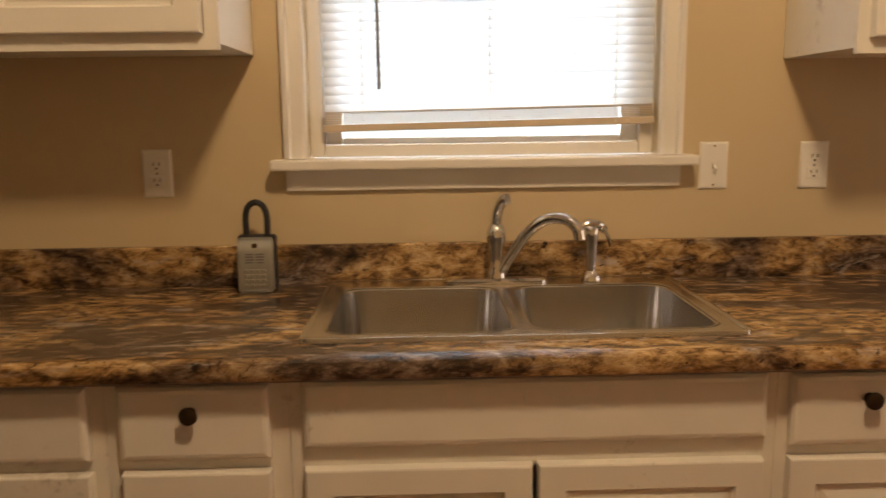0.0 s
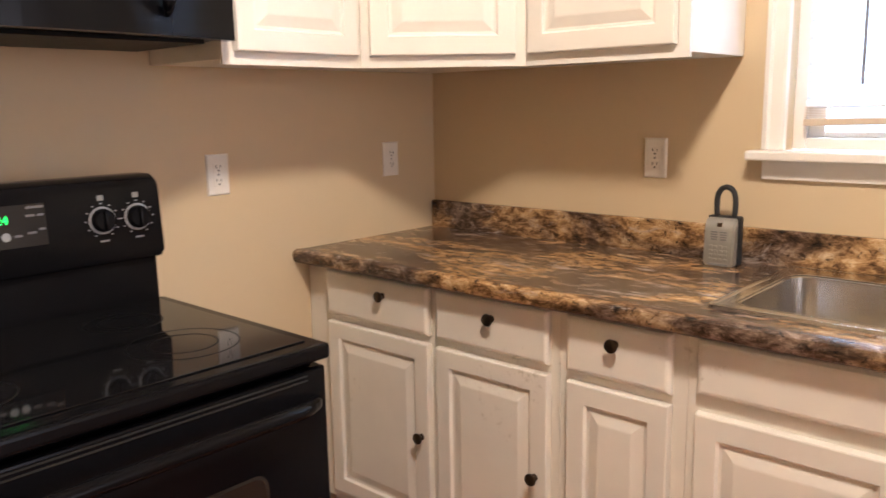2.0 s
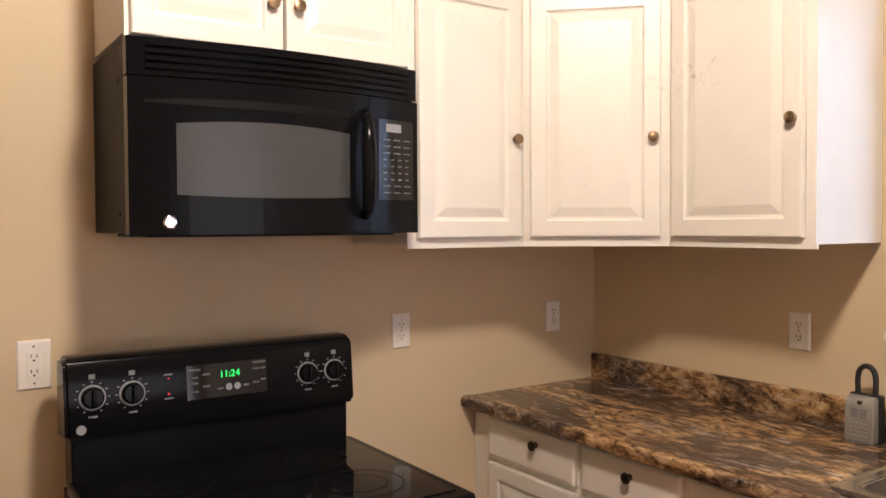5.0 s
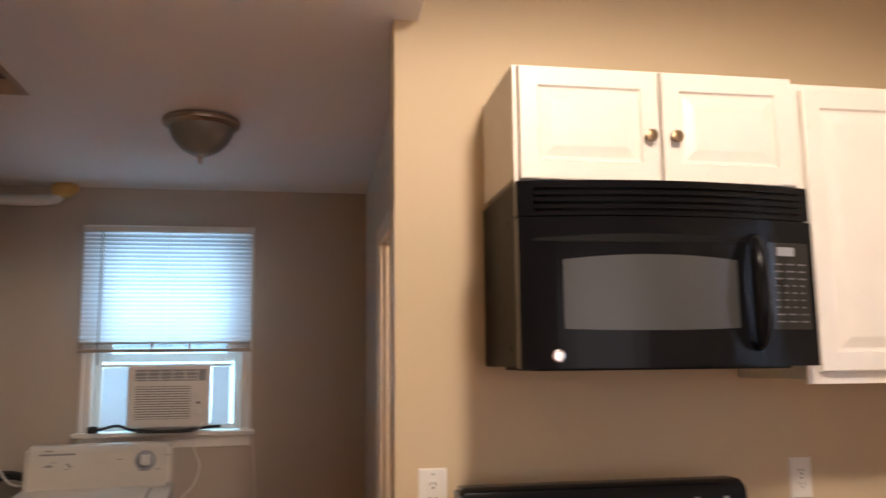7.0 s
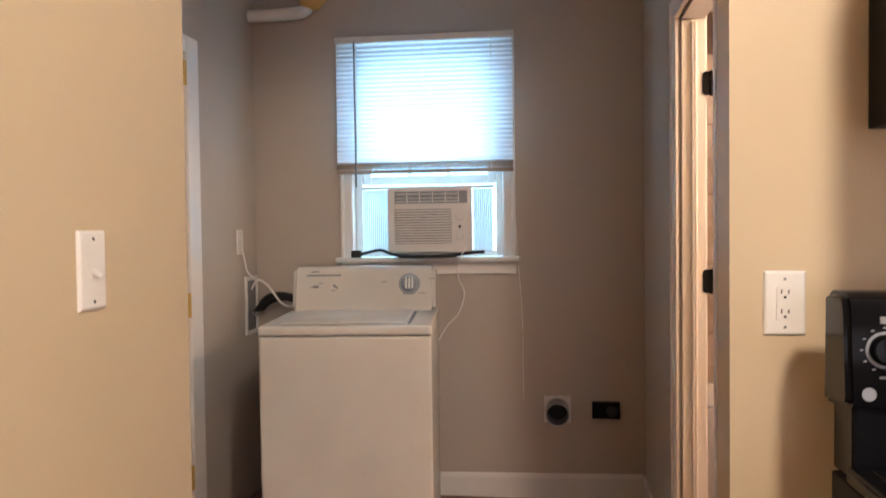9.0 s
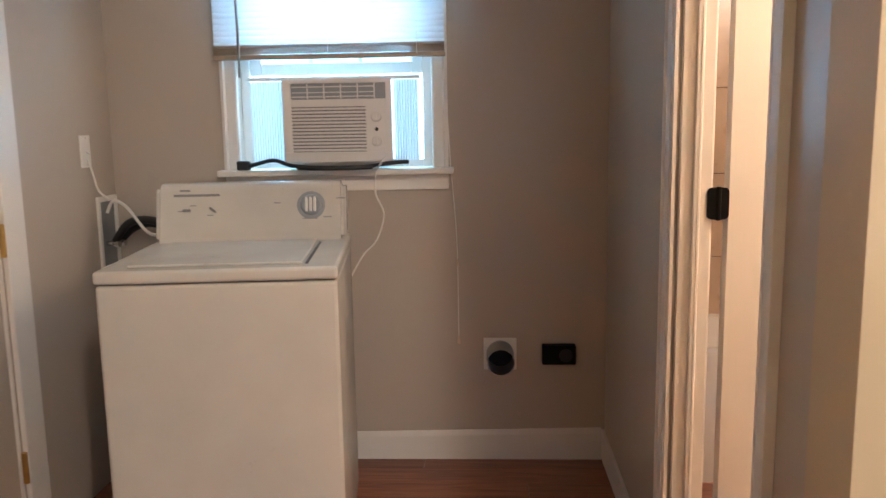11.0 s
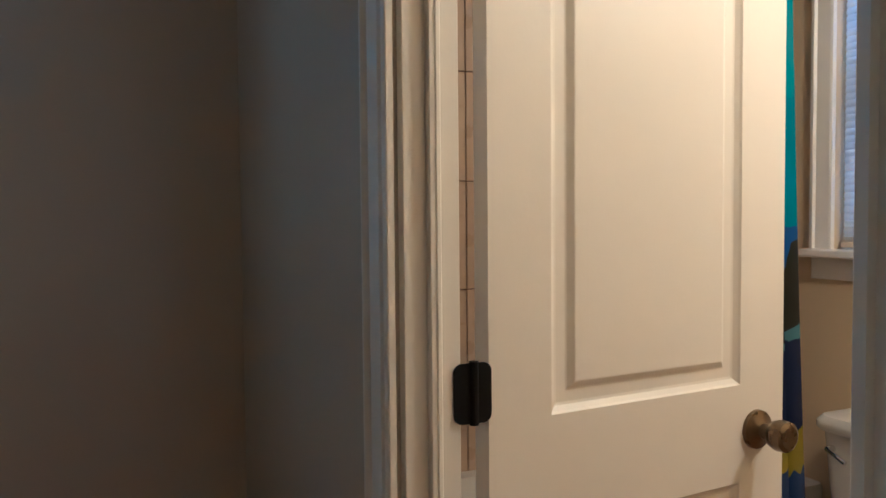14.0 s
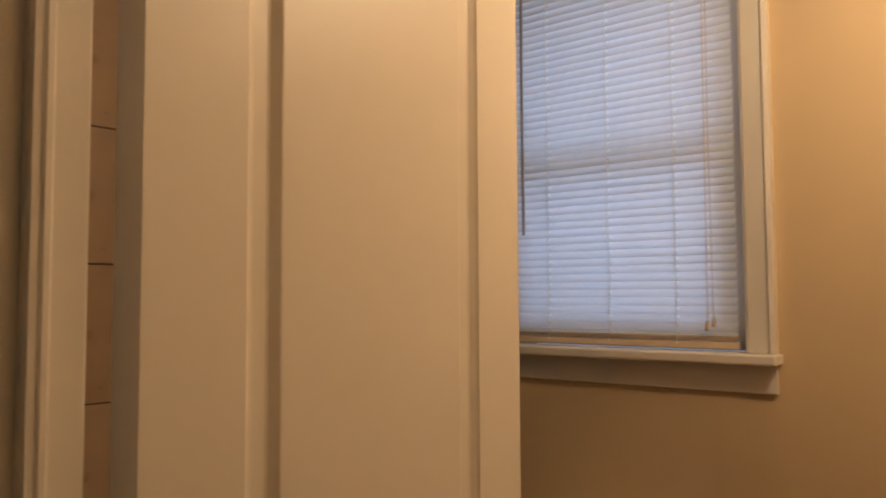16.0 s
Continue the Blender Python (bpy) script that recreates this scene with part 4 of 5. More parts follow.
for r in range(9):
    wide_row = r < 3 or r > 6
    for c in range(3 if wide_row else 4):
        yy = PANEL_Y + 0.045 + (0.036 if wide_row else 0.026) * c
        part("key_print", bowed(yy, yy + (0.024 if wide_row else 0.011), 1.752 - 0.0178 * r, 1.7555 - 0.0178 * r, 0.002, 0.002, 2), M["dim_print"], cp)
part("badge", lathe([(0.016, 0), (0.016, 0.003), (0.012, 0.0045), (0.0115, 0.003)], (bow(-1.778) - 0.001, -1.778, 1.532), "x", 24), M["chrome"], mw, "round silver badge", True)

# ---------------------------------------------------------------- range
RY0, RY1 = -1.976, -1.216
RC = (RY0 + RY1) / 2
rg = thing("kitchen_range", (0.5, RC, 0), "black freestanding electric range with glass cooktop", "range")
part("body", box(0.14, 0.79, RY0 + 0.006, RY1 - 0.006, 0.03, 0.878, 0.004), M["black_matt"], rg)
part("side_emboss", boxes((0.36, 0.62, RY0 + 0.001, RY0 + 0.0058, 0.22, 0.72), bevel=0.002), M["black_matt"], rg)
for x in (0.20, 0.74):
    for y in (RY0 + 0.06, RY1 - 0.06):
        part("foot", lathe([(0.02, 0), (0.02, 0.012), (0.012, 0.015), (0.012, 0.0295)], (x, y, 0.0), seg=12), M["rubber"], rg)
ct = part("cooktop", box(0.225, 0.845, RY0, RY1, 0.880, 0.912, 0.009, seg=3), M["black"], rg)
part("glass_top", box(0.255, 0.805, RY0 + 0.03, RY1 - 0.03, 0.9122, 0.9150, 0.001), M["black_glass"], ct)
for x, y, r in ((0.64, RC + 0.19, 0.105), (0.40, RC + 0.19, 0.08), (0.64, RC - 0.19, 0.08), (0.40, RC - 0.19, 0.105)):
    bm = bmesh.new()
    for rr in (r, r * 0.62):
        own = skin([[(x + (rr - 0.003) * math.cos(t), y + (rr - 0.003) * math.sin(t), 0.9153) for t in [2 * math.pi * k / 48 for k in range(48)]], [(x + rr * math.cos(t), y + rr * math.sin(t), 0.9153) for t in [2 * math.pi * k / 48 for k in range(48)]]], False)
        bmesh.ops.recalc_face_normals(own, faces=own.faces[:])
        merged(bm, own)
    part("burner_ring", bm, M["black_matt"], ct)
# backguard: recessed lower part, leaning control panel with a rounded top
part("backguard_base", box(0.13, 0.228, RY0 + 0.012, RY1 - 0.012, 0.880, 1.03, 0.006), M["black"], rg)
prof = [(0.125, 1.00), (0.228, 1.010), (0.243, 1.015), (0.248, 1.030), (0.236, 1.180), (0.228, 1.197), (0.210, 1.206), (0.150, 1.206), (0.130, 1.198)]
bm = extrude(prof, RY1 - RY0 + 0.008, Matrix.Translation((0, RY0 - 0.004, 0)))
bmesh.ops.bevel(bm, geom=[e_ for e_ in bm.edges if abs(e_.verts[0].co.y - e_.verts[1].co.y) < 1e-6], offset=0.010, segments=3, affect="EDGES")
cp = part("control_panel", bm, M["black"], rg, smooth=True)


def panel_m(y, z):
    """A place on the leaning face: own x to +y, own -y out of the panel."""
    s = (z - 1.030) / 0.150
    return Matrix.Translation((0.248 - 0.012 * s, y, z)) @ FACE_E @ Matrix.Rotation(radians(-4.6), 4, "X")


def on_panel(name, w, h, y, z, mat, rise=0.001, parent=None, label=""):
    bm = box(-w / 2, w / 2, -rise, 0.002, -h / 2, h / 2, 0.0)
    bm.transform(panel_m(y, z))
    return part(name, bm, mat, parent or cp, label)


for y in (-1.918, -1.826, -1.357, -1.275):
    bm = lathe([(0.031, 0), (0.031, 0.0012), (0.0295, 0.0013), (0.0295, 0.0005)], (0, 0, 0), "y", 40)
    bm.transform(panel_m(y, 1.112))
    part("dial_ring", bm, M["print"], cp)
    bm = lathe([(0.026, 0), (0.0265, 0.006), (0.024, 0.016), (0.021, 0.019), (0.006, 0.0195)], (0, 0, 0), "y", 32)
    box(-0.0045, 0.0045, -0.030, -0.015, -0.023, 0.023, 0.002, bm)
    bm.transform(panel_m(y, 1.112))
    part("knob", bm, M["black"], rg, "glossy black control knob", True)
    for k in range(11):
        t = radians(-60 + 30 * k)
        on_panel("tick", 0.005, 0.0025, y + 0.0375 * math.cos(t), 1.112 + 0.0375 * math.sin(t), M["print"])
    on_panel("print_bar", 0.020, 0.004, y, 1.066, M["print"])
    on_panel("print_bar", 0.014, 0.012, y, 1.162, M["grey"])
disp = on_panel("display_panel", 0.215, 0.088, -1.585, 1.120, M["black_glass"], 0.0015)
for y, z, w in ((-1.672, 1.152, 0.03), (-1.672, 1.132, 0.016), (-1.672, 1.118, 0.016), (-1.672, 1.096, 0.016), (-1.642, 1.138, 0.02), (-1.642, 1.108, 0.018), (-1.606, 1.098, 0.016), (-1.536, 1.100, 0.016), (-1.508, 1.140, 0.018), (-1.508, 1.104, 0.018), (-1.488, 1.140, 0.014), (-1.488, 1.110, 0.014), (-1.498, 1.157, 0.036)):
    on_panel("key_print", w, 0.005, y, z, M["dim_print"], 0.0022)
for y in (-1.583, -1.560):
    bm = lathe([(0.009, 0), (0.009, 0.0012), (0.0078, 0.0012), (0.0078, 0.0005)], (0, 0, 0), "y", 24)
    bm.transform(panel_m(y, 1.100) @ Matrix.Translation((0, -0.0012, 0)))
    part("arrow_key", bm, M["print"], disp)
lettering("11:24", 0.025, panel_m(-1.580, 1.134) @ Matrix.Translation((0, -0.0022, 0)) @ Matrix.Rotation(radians(90), 4, "X"), M["green"], disp, "clock_digits", "green glowing clock digits")
for z in (1.148, 1.088):
    on_panel("print_bar", 0.022, 0.003, -1.738, z, M["print"])
    on_panel("indicator", 0.004, 0.004, -1.738, z - 0.010 if z > 1.1 else z + 0.012, M["red"], 0.002)
bm = lathe([(0.0115, 0), (0.0115, 0.001), (0.010, 0.0011), (0.010, 0.0004)], (0, 0, 0), "y", 24)
bm.transform(panel_m(-1.945, 1.038))
part("badge", bm, M["print"], cp)
# oven door with vent slots, bowed handle and window
od = part("oven_door", box(0.795, 0.832, RY0 + 0.004, RY1 - 0.004, 0.235, 0.866, 0.007, seg=3), M["black"], rg)
for z in (0.853, 0.844):
    # dark strips on the door's face stand for the shade in its vent slots
    part("vent_slot", box(0.8318, 0.8335, RY0 + 0.05, RY1 - 0.05, z, z + 0.003), M["dark"], od)
pts = [(0.830, RY0 + 0.035, 0.800), (0.850, RY0 + 0.055, 0.802), (0.868, RY0 + 0.12, 0.806), (0.874, RC, 0.810), (0.868, RY1 - 0.12, 0.806), (0.850, RY1 - 0.055, 0.802), (0.830, RY1 - 0.035, 0.800)]
part("handle", tube(smooth_line(pts, 6), 0.015, 14), M["black"], od, "bowed black oven handle", True)
bm = skin([rounded(RY0 + 0.15, RY1 - 0.15, 0.36, 0.70, 0.03, 0.832), rounded(RY0 + 0.15, RY1 - 0.15, 0.36, 0.70, 0.03, 0.834), rounded(RY0 + 0.156, RY1 - 0.156, 0.366, 0.694, 0.026, 0.8345)])
bm.transform(Matrix(((0, 0, 1, 0), (1, 0, 0, 0), (0, 1, 0, 0), (0, 0, 0, 1))))
part("oven_window", bm, M["dark_glass"], od, "smoked glass oven window")
part("storage_drawer", box(0.795, 0.828, RY0 + 0.004, RY1 - 0.004, 0.045, 0.228, 0.006), M["black"], rg)


# ---------------------------------------------------------------- outlets and switches
def wall_plate(kind, m, label, w=0.071, h=0.116):
    """Own x along the wall, -y out, centred on the place."""
    e = thing("light_switch" if kind == "toggle" else "electrical_outlet", m.translation, label, "switch" if kind == "toggle" else "outlet")

    def put(n, bm, mat, parent, smooth=False):
        bm.transform(m)
        return part(n, bm, mat, parent, "", smooth)
    p = put("cover_plate", ringed(w, h, [(0, 0.002), (0.003, 0.0055), (0.006, 0.0062)], Matrix.Translation((-w / 2, -0.0005, -h / 2))), M["plastic"], e)
    for z in ((-0.048, 0.048) if kind != "duplex" else (0.0,)):
        put("screw", lathe([(0.0032, 0), (0.003, 0.0012)], (0, -0.0062, z), "y", 10), M["chrome"] if kind == "toggle" else M["grey"], p)
    if kind == "toggle":
        put("toggle_collar", box(-0.0055, 0.0055, -0.0078, -0.006, -0.0125, 0.0125, 0.0008), M["plastic"], e)
        put("toggle", tube([(0, -0.006, 0.0), (0, -0.016, -0.007), (0, -0.020, -0.010)], [0.0045, 0.004, 0.003], 8), M["plastic"], e, True)
        return e
    if kind == "decora":
        put("receptacle_body", box(-0.0165, 0.0165, -0.0082, -0.006, -0.0335, 0.0335, 0.0012), M["plastic"], e)
    for z in (-0.0195, 0.0195):
        if kind == "duplex":
            body = ringed(0.034, 0.028, [(0, 0.001), (0.001, 0.0018)], Matrix.Translation((-0.017, -0.0062, z - 0.014)))
            r = put("receptacle", body, M["plastic"], e)
            y = -0.0085
        else:
            r, y = p, -0.0088
        # slots and ground hole are dark pieces, coloured as their inner shade
        put("slot", boxes((-0.0078, -0.0055, y, y + 0.001, z - 0.001, z + 0.008)), M["dark"], r)
        put("slot", boxes((0.0055, 0.0078, y, y + 0.001, z - 0.001, z + 0.007)), M["dark"], r)
        put("ground_hole", lathe([(0.0028, 0), (0.0028, 0.0006)], (0, y + 0.0006, z - 0.0075), "y", 10), M["dark"], r)
    return e


wall_plate("duplex", on_south(0.884, 0, 1.191), "white duplex outlet above the backsplash")
wall_plate("toggle", on_south(2.245, 0, 1.192), "white toggle switch beside the window trim")
wall_plate("duplex", on_south(2.496, 0, 1.190), "white duplex outlet beyond the sink window")
wall_plate("duplex", on_east(0, -0.907, 1.170), "white duplex outlet beside the range")
wall_plate("duplex", on_east(0, -0.224, 1.174), "white duplex outlet near the corner")
wall_plate("decora", on_east(0, -2.014, 1.168), "white square-faced outlet at the passage edge", 0.080, 0.128)
SOUTH_WALL = Matrix.Rotation(radians(180), 4, "Z")
wall_plate("toggle", Matrix.Translation((0.530, KS, 1.268)) @ SOUTH_WALL, "white toggle switch on the tan wall", 0.071, 0.122)
wall_plate("toggle", Matrix.Translation((-1.98, LS, 1.262)) @ SOUTH_WALL, "white plate on the laundry wall with a cord")

# ---------------------------------------------------------------- laundry
WX0, WX1, WY0, WY1 = -1.9305, -1.2355, -3.6165, -2.9615
ws = thing("washing_machine", ((WX0 + WX1) / 2, (WY0 + WY1) / 2, 0), "white top-loading washing machine below the window", "washer")
part("cabinet", box(WX0 + 0.01, WX1, WY0, WY1, 0.02, 0.916, 0.010, seg=3), M["enamel"], ws)
for x in (WX0 + 0.06, WX1 - 0.06):
    for y in (WY0 + 0.06, WY1 - 0.06):
        part("foot", lathe([(0.022, 0), (0.022, 0.019)], (x, y, 0), seg=12), M["rubber"], ws)
tp = part("top", box(WX0 + 0.01, WX1 + 0.004, WY0 - 0.003, WY1 + 0.003, 0.920, 0.957, 0.010, seg=3), M["enamel"], ws)
lid = part("lid", box(WX0 + 0.19, WX1 - 0.045, WY0 + 0.075, WY1 - 0.10, 0.9575, 0.965, 0.004), M["enamel"], ws)
# black strip on the top in place of the shade in the lid's gap
part("lid_gap", box(WX0 + 0.22, WX1 - 0.055, WY1 - 0.092, WY1 - 0.084, 0.957, 0.9585), M["rubber"], tp)
prof = [(0.0, 0.957), (0.155, 0.957), (0.145, 0.975), (0.105, 1.125), (0.095, 1.143), (0.080, 1.150), (0.015, 1.150), (0.0, 1.140)]
bm = extrude(prof, WY1 - WY0 - 0.012, Matrix.Translation((WX0 + 0.005, WY0 + 0.006, 0)))
bmesh.ops.bevel(bm, geom=[e_ for e_ in bm.edges if abs(e_.verts[0].co.y - e_.verts[1].co.y) < 1e-6], offset=0.018, segments=3, affect="EDGES")
cons = part("console", bm, M["enamel"], ws, smooth=True)


def console_m(y, z):
    s = (z - 0.975) / 0.15
    return Matrix.Translation((WX0 + 0.150 - 0.04 * s, y, z)) @ FACE_E @ Matrix.Rotation(radians(-14.9), 4, "X")


def on_console(name, w, h, y, z, mat, rise=0.0015, label=""):
    bm = box(-w / 2, w / 2, -rise, 0.002, -h / 2, h / 2)
    bm.transform(console_m(y, z))
    return part(name, bm, mat, cons, label)


on_console("trim_strip", 0.155, 0.008, -3.470, 1.112, M["grey"], label="grey strip")
on_console("badge", 0.035, 0.006, -3.510, 1.128, M["grey"])
for y, z, w in ((-3.518, 1.060, 0.03), (-3.482, 1.078, 0.02), (-3.425, 1.045, 0.02), (-3.200, 1.082, 0.022), (-2.985, 1.094, 0.03), (-3.09, 1.028, 0.05), (-3.03, 1.032, 0.03)):
    on_console("print_bar", w, 0.004, y, z, M["print"])
for y in (-3.502, -3.415):
    bm = box(-0.013, 0.013, -0.014, 0.0, -0.004, 0.004, 0.002)
    bm.transform(console_m(y, 1.062) @ Matrix.Rotation(radians(0 if y < -3.45 else 38), 4, "Y"))
    part("selector", bm, M["grey"], cons)
bm = lathe([(0.048, 0), (0.048, 0.003), (0.044, 0.004), (0.036, 0.004), (0.036, 0.010), (0.030, 0.018), (0.010, 0.019)], (0, 0, 0), "y", 36)
bm.transform(console_m(-3.085, 1.072))
part("dial", bm, M["print"], ws, "ribbed grey timer dial", True)
for k in (-1, 0, 1):
    bm = box(-0.004 + 0.014 * k, 0.004 + 0.014 * k, -0.030, -0.015, -0.024, 0.024, 0.002)
    bm.transform(console_m(-3.085, 1.072))
    part("dial_rib", bm, M["plastic"], cons)

ws.matrix_basis = ORIGIN[ws.name] @ Matrix.Rotation(radians(6.1), 4, "Z")

# air conditioner in the window, with side curtains and cables
AX, AY0, AY1, AZ0, AZ1 = LW + 0.085, -3.265, -2.857, 1.205, 1.512
ac = thing("air_conditioner", (LW, (AY0 + AY1) / 2, AZ0), "off-white window air conditioner unit", "air conditioner")
part("case", box(LW - 0.22, AX - 0.012, AY0 + 0.006, AY1 - 0.006, AZ0 + 0.004, AZ1 - 0.004, 0.004), M["ac"], ac)
fr = part("front_panel", boxes((AX - 0.0115, AX, AY0, AY1, AZ1 - 0.016, AZ1), (AX - 0.0115, AX, AY0, AY1, AZ0, AZ0 + 0.038), (AX - 0.0115, AX, AY0, AY0 + 0.032, AZ0 + 0.038, AZ1 - 0.016),
                                (AX - 0.0115, AX, AY1 - 0.022, AY1, AZ0 + 0.038, AZ1 - 0.016), (AX - 0.0115, AX, AY0 + 0.032, AY1 - 0.022, AZ0 + 0.205, AZ0 + 0.232), (AX - 0.0115, AX, AY1 - 0.098, AY1 - 0.022, AZ0 + 0.038, AZ0 + 0.205), bevel=0.0015), M["ac"], ac)
part("grille_back", box(AX - 0.0114, AX - 0.009, AY0 + 0.032, AY1 - 0.098, AZ0 + 0.038, AZ0 + 0.205), M["grey"], fr)
for k in range(13):
    z = AZ0 + 0.041 + 0.0127 * k
    part("grille_slat", box(AX - 0.008, AX - 0.001, AY0 + 0.033, AY1 - 0.099, z, z + 0.0078, 0.001), M["ac"], fr)
part("outlet_back", box(AX - 0.0114, AX - 0.009, AY0 + 0.032, AY1 - 0.022, AZ0 + 0.232, AZ1 - 0.016), M["print"], fr)
for k in range(5):
    y = AY0 + 0.036 + 0.0625 * k
    part("air_vane", boxes((AX - 0.008, AX - 0.0005, y, y + 0.056, AZ0 + 0.240, AZ0 + 0.244), (AX - 0.008, AX - 0.0005, y, y + 0.056, AZ0 + 0.256, AZ0 + 0.259), (AX - 0.008, AX - 0.0005, y, y + 0.056, AZ0 + 0.276, AZ0 + 0.280), (AX - 0.008, AX - 0.0005, y + 0.056, y + 0.060, AZ0 + 0.234, AZ1 - 0.018)), M["ac"], fr)
for z in (AZ0 + 0.075, AZ0 + 0.165):
    bm = lathe([(0.019, 0), (0.019, 0.008), (0.015, 0.012), (0.004, 0.012)], (AX, AY1 - 0.058, z), "x", 24)
    box(AX + 0.008, AX + 0.020, AY1 - 0.061, AY1 - 0.055, z - 0.015, z + 0.015, 0.001, bm)
    part("knob", bm, M["ac"], ac, smooth=True)
part("indicator", lathe([(0.007, 0), (0.006, 0.002)], (AX, AY1 - 0.058, AZ0 + 0.120), "x", 16), M["rubber"], ac)
for y0, y1 in ((LWY0 + 0.05, AY0 - 0.002), (AY1 + 0.002, LWY1 - 0.05)):
    bm = bmesh.new()
    n = int((y1 - y0) / 0.0048)
    prof = [(LW + 0.010 + 0.009 * (k % 2), y0 + (y1 - y0) * k / n) for k in range(n + 1)]
    prof += [(x - 0.003, y) for x, y in reversed(prof)]
    lo, hi = [bm.verts.new((x, y, AZ0 + 0.002)) for x, y in prof], [bm.verts.new((x, y, AZ1 - 0.004)) for x, y in prof]
    for k in range(len(prof)):
        bm.faces.new((lo[k], lo[(k + 1) % len(prof)], hi[(k + 1) % len(prof)], hi[k]))
    bmesh.ops.recalc_face_normals(bm, faces=bm.faces[:])
    part("accordion_panel", bm, M["pleat"], ac, "pleated white side curtain")
part("rail", box(LW + 0.006, LW + 0.026, LWY0 + 0.04, LWY1 - 0.04, AZ1 - 0.002, AZ1 + 0.012, 0.002), M["plastic"], ac)
cb = thing("black_cable", (LW + 0.06, -3.05, LWZ0), "black power cable coiled on the window sill", "cable")
z = LWZ0 + 0.010
part("cable", tube(smooth_line([(LW + 0.06, -3.43, z), (LW + 0.075, -3.38, z + 0.012), (LW + 0.07, -3.31, z + 0.026), (LW + 0.09, -3.24, z + 0.006), (LW + 0.095, -3.15, z - 0.002), (LW + 0.10, -3.05, z - 0.003), (LW + 0.095, -2.95, z), (LW + 0.085, -2.86, z + 0.012), (LW + 0.07, -2.80, z + 0.014)], 6), 0.0075, 8), M["rubber"], cb, smooth=True)
part("plug", box(LW + 0.045, LW + 0.075, -3.455, -3.405, LWZ0, LWZ0 + 0.035, 0.006), M["rubber"], cb)
part("cable_loop", tube(smooth_line([(LW + 0.115, -3.21, LWZ0 + 0.008), (LW + 0.125, -3.12, LWZ0 + 0.006), (LW + 0.13, -3.02, LWZ0 + 0.006), (LW + 0.12, -2.93, LWZ0 + 0.008)], 6), 0.008, 8), M["rubber"], cb, smooth=True)
cb = thing("white_cord", (LW + 0.06, -2.87, 0.95), "white power cord hanging over the window sill", "cord")
part("cord", tube(smooth_line([(AX, -2.885, AZ0 + 0.02), (AX + 0.02, -2.90, AZ0 - 0.005), (LW + 0.075, -2.925, 1.16), (LW + 0.05, -2.93, 1.08), (LW + 0.02, -2.905, 1.00), (LW + 0.02, -2.935, 0.90), (LW + 0.02, -2.99, 0.84), (LW + 0.02, -3.05, 0.74)], 6), 0.0035, 8), M["plastic"], cb, smooth=True)
cb = thing("lift_cord", (LW + 0.02, -2.625, 0.6), "thin blind lift cord with wooden tassels", "cord")
part("cord", tube(smooth_line([(LW + 0.035, -2.665, 2.2), (LW + 0.03, -2.66, 1.6), (LW + 0.03, -2.645, 1.2), (LW + 0.008, -2.625, 0.9), (LW + 0.008, -2.622, 0.50)], 5), 0.0018, 6), M["plastic"], cb, smooth=True)
for z in (0.80, 0.49):
    part("tassel", lathe([(0.003, 0.03), (0.006, 0.02), (0.008, 0.004), (0.005, 0)], (LW + 0.010, -2.622, z - 0.01), seg=12), M["rail"], cb, smooth=True)

dv = thing("dryer_vent", (LW, -2.46, 0.43), "round grey metal dryer vent stub in the wall", "vent")
part("flange", box(LW + 0.0005, LW + 0.006, -2.525, -2.395, 0.372, 0.502, 0.002), M["plastic"], dv)
bm = skin([[(LW + a_, -2.460 + r * math.cos(t), 0.437 + r * math.sin(t)) for t in [2 * math.pi * k / 32 for k in range(32)]] for a_, r in ((0.004, 0.054), (0.128, 0.053), (0.128, 0.050), (-0.06, 0.050))], False)
bmesh.ops.recalc_face_normals(bm, faces=bm.faces[:])
part("duct", bm, material("galvanised_steel", (0.36, 0.37, 0.37), 0.4, 0.7, vary=0.12, scale=30), dv, smooth=True)
# added dark disc that stands for the shade deep in the duct
part("damper", lathe([(0.0495, 0), (0.0495, 0.003)], (LW + 0.008, -2.460, 0.437), "x", 32), M["dark"], dv)
do = thing("dryer_outlet", (LW, -2.23, 0.44), "black dryer power outlet box on the wall", "outlet")
part("box_body", box(LW + 0.001, LW + 0.045, -2.296, -2.166, 0.402, 0.478, 0.004), M["black_matt"], do)
part("receptacle", lathe([(0.026, 0), (0.026, 0.004), (0.022, 0.005)], (LW + 0.045, -2.205, 0.440), "x", 24), M["rubber"], do)

# washer supply box in the side wall, with hoses
wb = thing("washer_supply_box", (-2.11, LS, 0.96), "white recessed washer supply box with black hoses", "supply box")
bx0, bx1, bz0, bz1 = -2.168, -2.050, 0.825, 1.070
part("frame", boxes((bx0 - 0.02, bx1 + 0.02, LS + 0.0005, LS + 0.010, bz1, bz1 + 0.02), (bx0 - 0.02, bx1 + 0.02, LS + 0.0005, LS + 0.010, bz0 - 0.02, bz0), (bx0 - 0.02, bx0, LS + 0.0005, LS + 0.010, bz0, bz1), (bx1, bx1 + 0.02, LS + 0.0005, LS + 0.010, bz0, bz1), bevel=0.002), M["plastic"], wb)
part("back", box(bx0, bx1, LS + 0.0005, LS + 0.003, bz0, bz1), M["grey"], wb)
